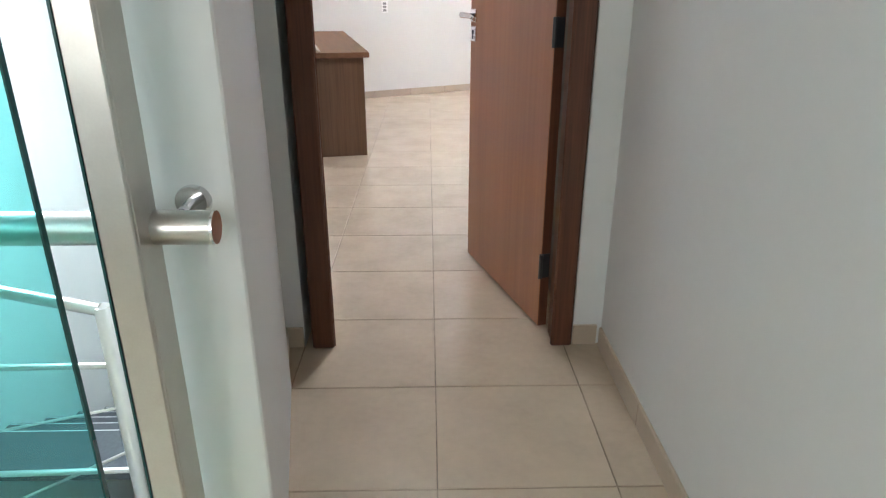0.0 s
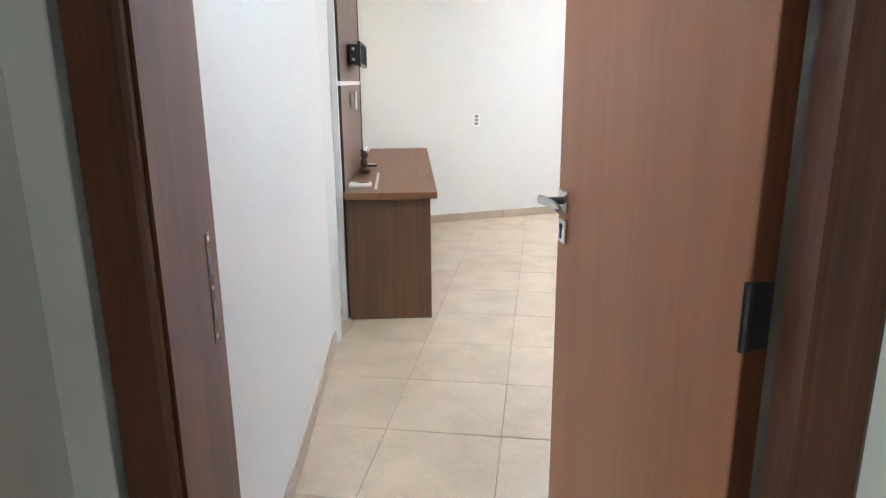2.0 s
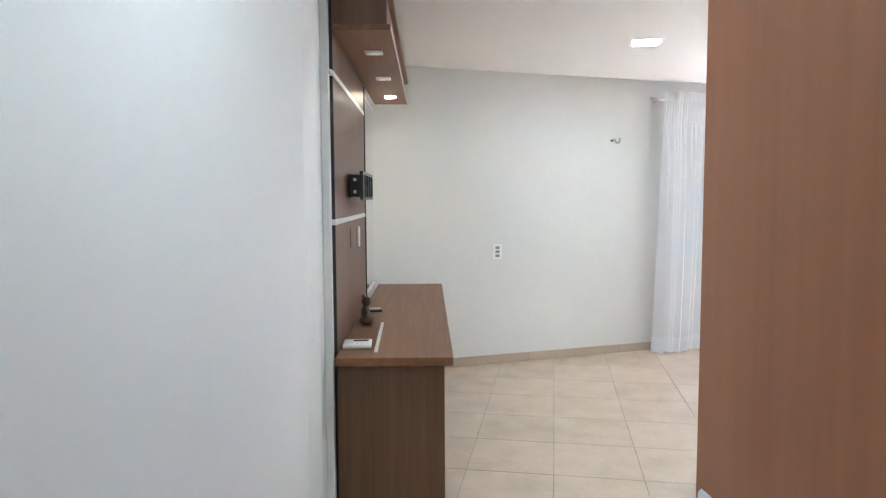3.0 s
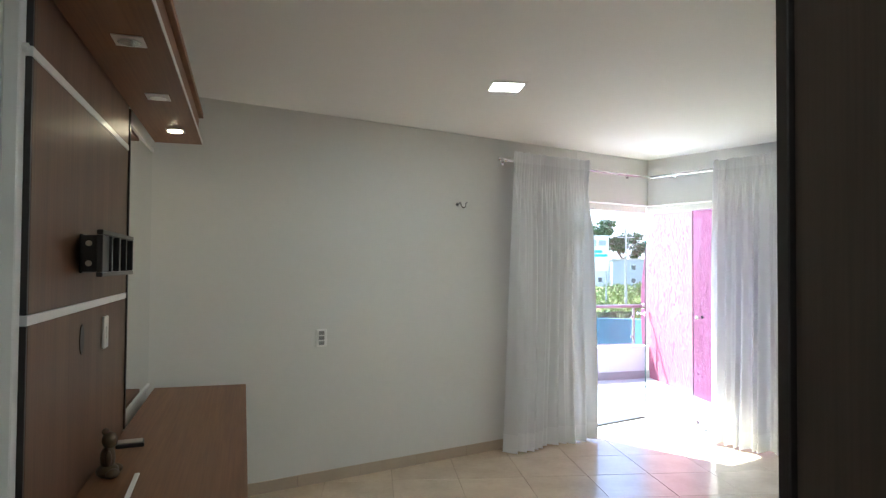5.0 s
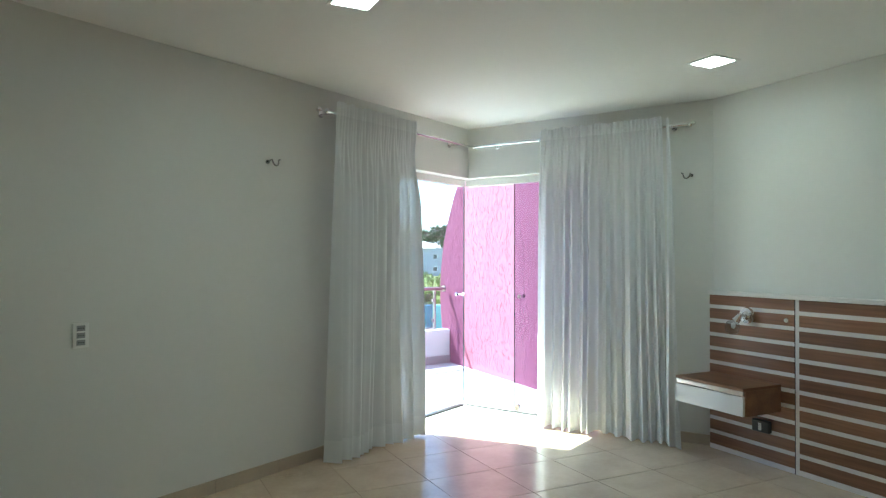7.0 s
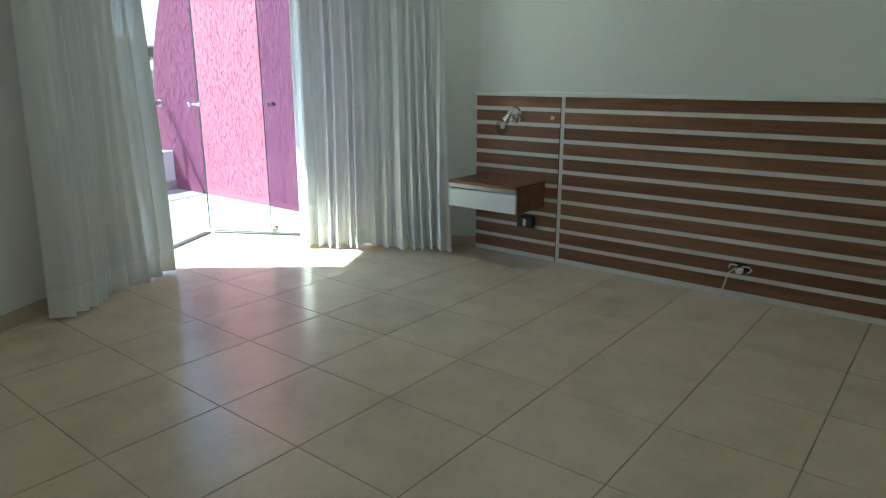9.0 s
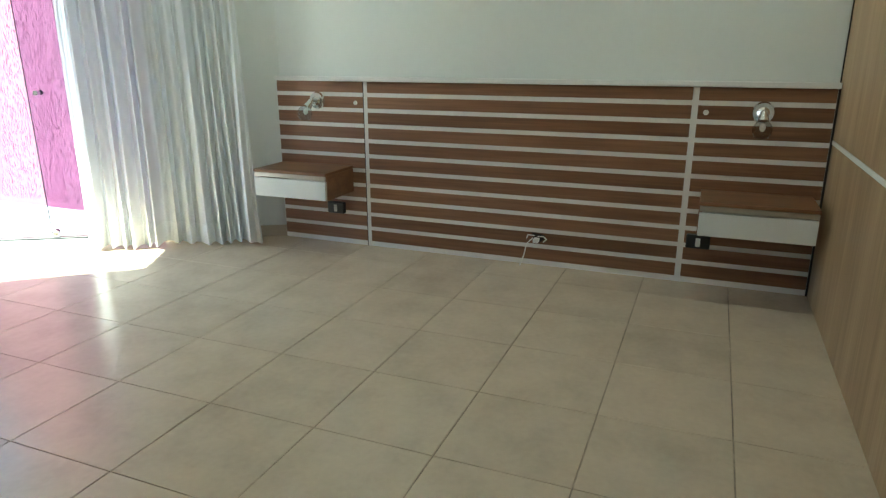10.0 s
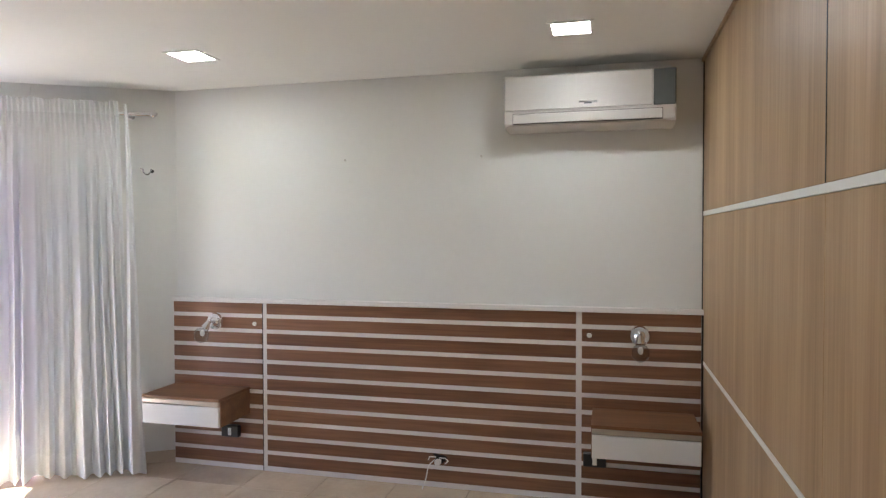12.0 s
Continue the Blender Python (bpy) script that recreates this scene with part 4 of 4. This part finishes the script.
# ---- stair side of the hall ----
def stair_guard():
    g = thing("stair_guard", IDENT, "glass stair guard with a steel post and tube handrail", "railing")
    part("post", box(bmn(), -0.456, -0.408, -0.465, -0.455, 0.0, 1.75, 0.002), STEEL, g, "flat brushed steel post")
    part("post_web", box(bmn(), -0.414, -0.408, -0.4545, -0.385, 0.0, 1.75, 0.001), STEEL, g)
    pane = part("pane", box(bmn(), -1.7, -0.511, -0.499, -0.489, 0.02, 1.75, 0.001), STAIRGLASS, g, "green tinted glass pane")
    pane.visible_shadow = False
    part("pane_edge", box(bmn(), -0.5105, -0.5075, -0.499, -0.489, 0.02, 1.75, 0.0), EDGEGLASS, g, "dark glass edge")
    part("pane_edge", box(bmn(), -0.460, -0.4565, -0.465, -0.450, 0.0, 1.75, 0.0), EDGEGLASS, g, "dark gasket")
    part("handrail", rod(bmn(), (-2.05, -0.397, 0.838), (-0.325, -0.397, 0.838), 0.025, 24), STEEL, g, "round steel tube handrail", True)
    part("end_cap", rod(bmn(), (-0.325, -0.397, 0.838), (-0.321, -0.397, 0.838), 0.0245, 24), CHROME, g, "polished flat end cap", True)
    part("flange", rod(bmn(), (-0.376, -0.3225, 0.856), (-0.376, -0.336, 0.856), 0.032, 24, 0.024), CHROME, g, "round chrome wall flange", True)
    bm = rod(bmn(), (-0.376, -0.334, 0.856), (-0.376, -0.375, 0.852), 0.008, 10)
    rod(bm, (-0.376, -0.375, 0.852), (-0.376, -0.395, 0.842), 0.008, 10)
    part("stem", bm, CHROME, g, smooth=True)


stair_guard()


def staircase():
    """A dark flight going down away from the landing, its far ends against the stairwell wall."""
    s = thing("staircase", IDENT, "dark granite stair flight with pale nosing lines going down", "stairs", kind="structure")
    rise, run = 0.16, 0.27
    for i in range(-1, 7):
        y, z = 1.10 + i * run, -0.80 - i * rise
        st = part("step", box(bmn(), -2.055, -0.66, y, y + run + 0.02, z - 0.035, z, 0.004), GRANITE, s)
        part("riser", box(bmn(), -2.055, -0.66, y + run - 0.02, y + run, z - rise, z - 0.036, 0.002), GRANITE, st)
        part("nosing_strip", box(bmn(), -2.05, -0.67, y + run + 0.006, y + run + 0.009, z, z + 0.001, 0), STRIPW, st, "thin pale nosing line")
    r = thing("stair_rail", IDENT, "tubular steel stair railing with a round post", "railing")
    part("post", rod(bmn(), (-1.070, 0.62, -0.90), (-1.070, 0.62, 0.195), 0.025, 16), STEEL, r, smooth=True)
    part("post_cap", rod(bmn(), (-1.070, 0.62, 0.195), (-1.070, 0.62, 0.207), 0.026, 16), STEEL, r, "flat post cap", True)
    for a, b, q in (((-2.05, 0.62, 0.42), (-1.08, 0.62, 0.195), 0.022), ((-2.05, 0.62, -0.022), (-1.08, 0.62, -0.014), 0.012), ((-2.05, 0.62, -0.47), (-1.08, 0.62, -0.447), 0.011),
                    ((-2.05, 0.66, -0.41), (-1.06, 0.66, -0.20), 0.005), ((-2.05, 0.66, -0.86), (-1.06, 0.66, -0.375), 0.006)):
        part("tube", rod(bmn(), a, b, q, 12), STEEL, r, smooth=True)


staircase()

# ---- outdoors ----
GROUND = -3.1
GRASS = plain("grass", (0.20, 0.23, 0.055), 0.9, vary=0.35, size=0.3)
LEAF = plain("leaves", (0.06, 0.10, 0.03), 0.7, vary=0.4, size=1.2)
BUSH = plain("bush_leaves", (0.16, 0.20, 0.055), 0.7, vary=0.35, size=1.2)
BLUE = plain("blue_wall_paint", (0.22, 0.42, 0.47), 0.8, vary=0.3, size=0.9)
HOUSE = plain("house_render", (0.70, 0.70, 0.68), 0.8, vary=0.08, size=0.4)
GREYH = plain("grey_render", (0.33, 0.36, 0.40), 0.8, vary=0.1, size=0.4)
ROOF = plain("roof_sheet", (0.40, 0.37, 0.35), 0.7, vary=0.12, size=0.8)
TRUNK = plain("bark", (0.12, 0.09, 0.06), 0.9, vary=0.3, size=6)
SIGN = plain("sign_white", (0.72, 0.75, 0.75), 0.6, vary=0.03)
TEAL = plain("sign_teal", (0.05, 0.38, 0.42), 0.6, vary=0.05)

bm = bmn()
bmesh.ops.create_grid(bm, x_segments=1, y_segments=1, size=2500, matrix=Matrix.Translation((0, 0, GROUND)))
piece("ground", bm, GRASS, IDENT, "green overgrown field", "ground")


def away(azimuth, dist):
    """A place at a bearing from the balcony corner, clockwise from straight ahead."""
    a = radians(azimuth)
    return Vector((dist * math.sin(a), 2.0 + dist * math.cos(a), GROUND))


bm = box(bmn(), -14, 22, 0, 0.2, 0, 2.35, 0.02)
b = piece("boundary_wall", bm, BLUE, Matrix.Translation(away(25, 29)) @ pose(0, 0, 0, 0, 0, -20), "weathered blue painted boundary wall", "wall", "structure")


def leaf_cloud(bm, rnd, centre, radius, count, size, flat=1.0):
    for _ in range(count):
        d = Vector((rnd.gauss(0, 1), rnd.gauss(0, 1), rnd.gauss(0, 1) * flat))
        d = d.normalized() * radius * rnd.uniform(0.45, 1.05)
        d.z *= flat
        p = Vector(centre) + d
        q = Euler((rnd.uniform(0, 6.3), rnd.uniform(0, 6.3), rnd.uniform(0, 6.3))).to_matrix()
        s = size * rnd.uniform(0.6, 1.4)
        vs = [bm.verts.new(p + q @ Vector(v)) for v in ((-s, 0, 0), (0, -0.45 * s, 0.1 * s), (s, 0, 0), (0, 0.45 * s, 0.1 * s))]
        bm.faces.new(vs)


def tree(azimuth, dist, tall, seed, label="broad dark green tree behind the houses"):
    rnd = random.Random(seed)
    base = away(azimuth, dist)
    t = thing("tree", Matrix.Translation(base), label, "tree", "far trees")
    bm = rod(bmn(), (0, 0, 0), (0.2, 0, tall * 0.45), tall * 0.03, 9, tall * 0.018)
    tips = []
    for i in range(6):
        a = i * 1.05 + rnd.uniform(-0.3, 0.3)
        tip = Vector((math.cos(a) * tall * rnd.uniform(0.15, 0.34), math.sin(a) * tall * rnd.uniform(0.15, 0.34), tall * rnd.uniform(0.6, 0.88)))
        rod(bm, (0.2, 0, tall * 0.42), tip, tall * 0.013, 6, tall * 0.004)
        tips.append(tip)
    part("trunk", bm, TRUNK, t)
    bm = bmn()
    for tip in tips + [Vector((0, 0, tall * 0.8))]:
        for _ in range(3):
            c = tip + Vector((rnd.uniform(-1, 1), rnd.uniform(-1, 1), rnd.uniform(-0.6, 0.7))) * tall * 0.1
            leaf_cloud(bm, rnd, c, tall * rnd.uniform(0.08, 0.15), 190, tall * 0.022, 0.75)
    part("crown", bm, LEAF, t)
    return t


for i, (az, dist, tall) in enumerate(((13.5, 190, 16), (16.5, 196, 18), (19, 185, 17.5), (21.2, 190, 15.5), (23.6, 196, 13), (26, 188, 13.5), (28.6, 195, 12.5), (31.5, 190, 13), (34, 192, 12.5))):
    tree(az, dist, tall, 20 + i)


def scrub():
    rnd = random.Random(11)
    bm = bmn()
    for _ in range(190):
        az, dist = rnd.uniform(10, 38), rnd.choice((rnd.uniform(45, 80), rnd.uniform(80, 140)))
        r = rnd.uniform(0.3, 0.8) if dist < 80 else rnd.uniform(0.8, 2.2)
        leaf_cloud(bm, rnd, away(az, dist) + Vector((0, 0, r * 0.5)), r, 130, 0.13 + dist * 0.0012, 0.7)
    piece("scrub", bm, BUSH, IDENT, "wild bushes growing over the field", "bushes", "stuff")
    bm = bmn()
    for _ in range(9000):
        p = away(rnd.uniform(8, 40), 40 + 70 * rnd.random())
        h = rnd.uniform(0.3, 0.9)
        a, q = rnd.uniform(0, 3.14), rnd.uniform(-0.2, 0.2)
        w = Vector((math.cos(a), math.sin(a), 0)) * 0.06
        bm.faces.new([bm.verts.new(p - w), bm.verts.new(p + w), bm.verts.new(p + Vector((q, q, h)))])
    piece("tall_grass", bm, GRASS, IDENT, "tall sunlit grass", "grass", "stuff")


scrub()


def far_house(azimuth, dist, w, d, h, mat, label, openings=3):
    base = away(azimuth, dist)
    f = thing("house", Matrix.Translation(base) @ pose(0, 0, 0, 0, 0, -azimuth + 8), label, "house", "far houses")
    part("wall", box(bmn(), -w / 2, w / 2, 0, d, 0, h, 0.02), mat, f)
    bm = box(bmn(), -w / 2 - 0.3, w / 2 + 0.3, -0.3, d + 0.3, h, h + 0.25, 0.03)
    part("roof", bm, ROOF, f)
    for i in range(openings):
        x = -w / 2 + w * (i + 0.5) / openings
        for z in ([1.0] if h < 4.5 else [1.0, 3.9]):
            win = part("window", box(bmn(), x - 0.55, x + 0.55, -0.06, 0.02, z, z + 1.2, 0.01), SIGN, f, "white window frame")
            part("pane", box(bmn(), x - 0.47, x + 0.47, -0.075, -0.05, z + 0.08, z + 1.12, 0), DARKGREY, win)


for az, dist, w, d, h, mat, lab, n in ((15, 150, 13, 9, 6.3, HOUSE, "white two-storey house beyond the field", 2), (19.4, 158, 9, 9, 5.6, HOUSE, "white low house beyond the field", 1),
                                       (23.8, 152, 18, 9, 6.2, GREYH, "grey rendered flat-roofed building beyond the field", 2), (28.8, 155, 9, 9, 5.4, HOUSE, "white low house beyond the field", 1),
                                       (32.3, 146, 11, 9, 6.8, HOUSE, "white two-storey house beyond the field", 2), (36.5, 154, 13, 9, 5.8, GREYH, "grey rendered house beyond the field", 1)):
    far_house(az, dist, w, d, h, mat, lab, n)


def billboard():
    p = away(19.2, 78)
    b = thing("billboard", Matrix.Translation(p) @ pose(0, 0, 0, 0, 0, -24), "tall white billboard with teal lettering bars", "billboard")
    for x in (-0.9, 0.9):
        part("post", rod(bmn(), (x, 0.2, 0), (x, 0.2, 8.0), 0.10, 8), CONCRETE, b)
    part("board", box(bmn(), -1.2, 1.2, -0.06, 0.06, 4.1, 8.2, 0.02), SIGN, b)
    for x0, x1, z0, z1 in ((-0.95, -0.2, 7.0, 7.7), (0.1, 0.95, 7.05, 7.65)):
        part("print", box(bmn(), x0, x1, -0.075, -0.061, z0, z1, 0), GREYH, b, "faded grey print")
    for x0, x1, z0, z1 in ((-1.0, 0.5, 6.2, 6.5), (-1.05, 1.05, 5.75, 6.05)):
        part("print", box(bmn(), x0, x1, -0.075, -0.061, z0, z1, 0), TEAL, b, "teal printed bar")


billboard()


def utility_pole(azimuth, dist, tall):
    p = away(azimuth, dist)
    u = thing("utility_pole", Matrix.Translation(p) @ pose(0, 0, 0, 0, 0, -azimuth), "concrete utility pole with crossarms", "pole", "utility poles")
    part("pole", rod(bmn(), (0, 0, 0), (0, 0, tall), 0.16, 8, 0.11), CONCRETE, u)
    for z in (tall - 0.4, tall - 1.3):
        part("crossarm", box(bmn(), -1.0, 1.0, -0.06, 0.06, z, z + 0.12, 0.01), CONCRETE, u)
    return p


poles = [utility_pole(az, 80, h) for az, h in ((8, 9), (21.5, 9.3), (36, 9))]
w = thing("power_lines", IDENT, "dark overhead power lines between the poles", "cable")
for z in (8.6, 8.3, 7.6, 6.9):
    for a, b in zip(poles, poles[1:]):
        bm = bmn()
        n = 8
        pts = [a.lerp(b, i / n) + Vector((0, 0, z - 0.9 * (1 - (2 * i / n - 1) ** 2))) for i in range(n + 1)]
        for q0, q1 in zip(pts, pts[1:]):
            rod(bm, q0, q1, 0.03, 5)
        part("cable", bm, BLACK, w)

# ---- floor: slab and tiles ----
S = 0.45
bm = prism(bmn(), [(0.72, -3.1), (0.72, 0.86), (3.6, 0.86), (3.6, 6.05), (2.5, 7.9), (2.44, 7.9), (-1.45, 5.9), (-0.60, 0.75), (-0.36, -0.5), (-0.42, -3.1)], -0.15, -0.0035)
floor = piece("floor", bm, GROUT, IDENT, "beige square ceramic floor tiles with thin dark joints", "floor")

HALF, HALF_X = 0.5 * S - 0.0022, 0.5 * S - 0.0014


def tile_bm(planes, cx, cy):
    bm = bmn()
    box(bm, -HALF_X, HALF_X, -HALF, HALF, -0.012, 0.0, 0)
    for p, n in planes:
        bmesh.ops.bisect_plane(bm, geom=bm.verts[:] + bm.edges[:] + bm.faces[:], plane_co=(p[0] - cx, p[1] - cy, 0), plane_no=(n[0], n[1], 0), clear_outer=True)
        bmesh.ops.holes_fill(bm, edges=[e for e in bm.edges if e.is_boundary])
    top = [e for e in bm.edges if all(abs(v.co.z) < 1e-5 for v in e.verts)]
    if top:
        bmesh.ops.bevel(bm, geom=top, offset=0.0012, segments=1, affect="EDGES")
    return bm


d1 = (K - T_END).normalized()
d2 = (B - K).normalized()
BOUNDS = [(T0, (-TD.y, TD.x)), (T_END, (-d1.y, d1.x)), (K, (-d2.y, d2.x)), (C, (1, 0)), (Vector((0, -3.0)), (0, -1))]
BOUNDS = [(p + Vector(n) * 0.02, n) for p, n in BOUNDS]
HALL_BOUNDS = [(Vector((-0.312, -0.32)) + Vector((-0.99, -0.175)) * 0.02, (-0.99, -0.175)), BOUNDS[-1]]
whole = meshed("tile", tile_bm([], 0, 0), TILE)
for i in range(-4, 8):
    for j in range(-7, 18):
        cx, cy = (i + 0.5) * S, (j + 0.5) * S
        if cx > 0.9 and cy < 2.45 or cx > 0.72 and cy < 0.7:
            continue
        corners = [Vector((cx + a * HALF, cy + b * HALF)) for a in (-1, 1) for b in (-1, 1)]
        cut, out = [], False
        for p, n in (HALL_BOUNDS if cy < 0.9 else BOUNDS):
            ds = [(c - p).dot(Vector(n)) for c in corners]
            if min(ds) > -0.005:
                out = True
            elif max(ds) > 0:
                cut.append((p, n))
        if out:
            continue
        if cut:
            bm = tile_bm(cut, cx, cy)
            if len(bm.faces) < 4:
                bm.free()
                continue
            me = meshed("tile", bm, TILE)
        else:
            me = whole
        t = new("tile", me)
        t.parent = floor
        t.location = (cx, cy, 0)
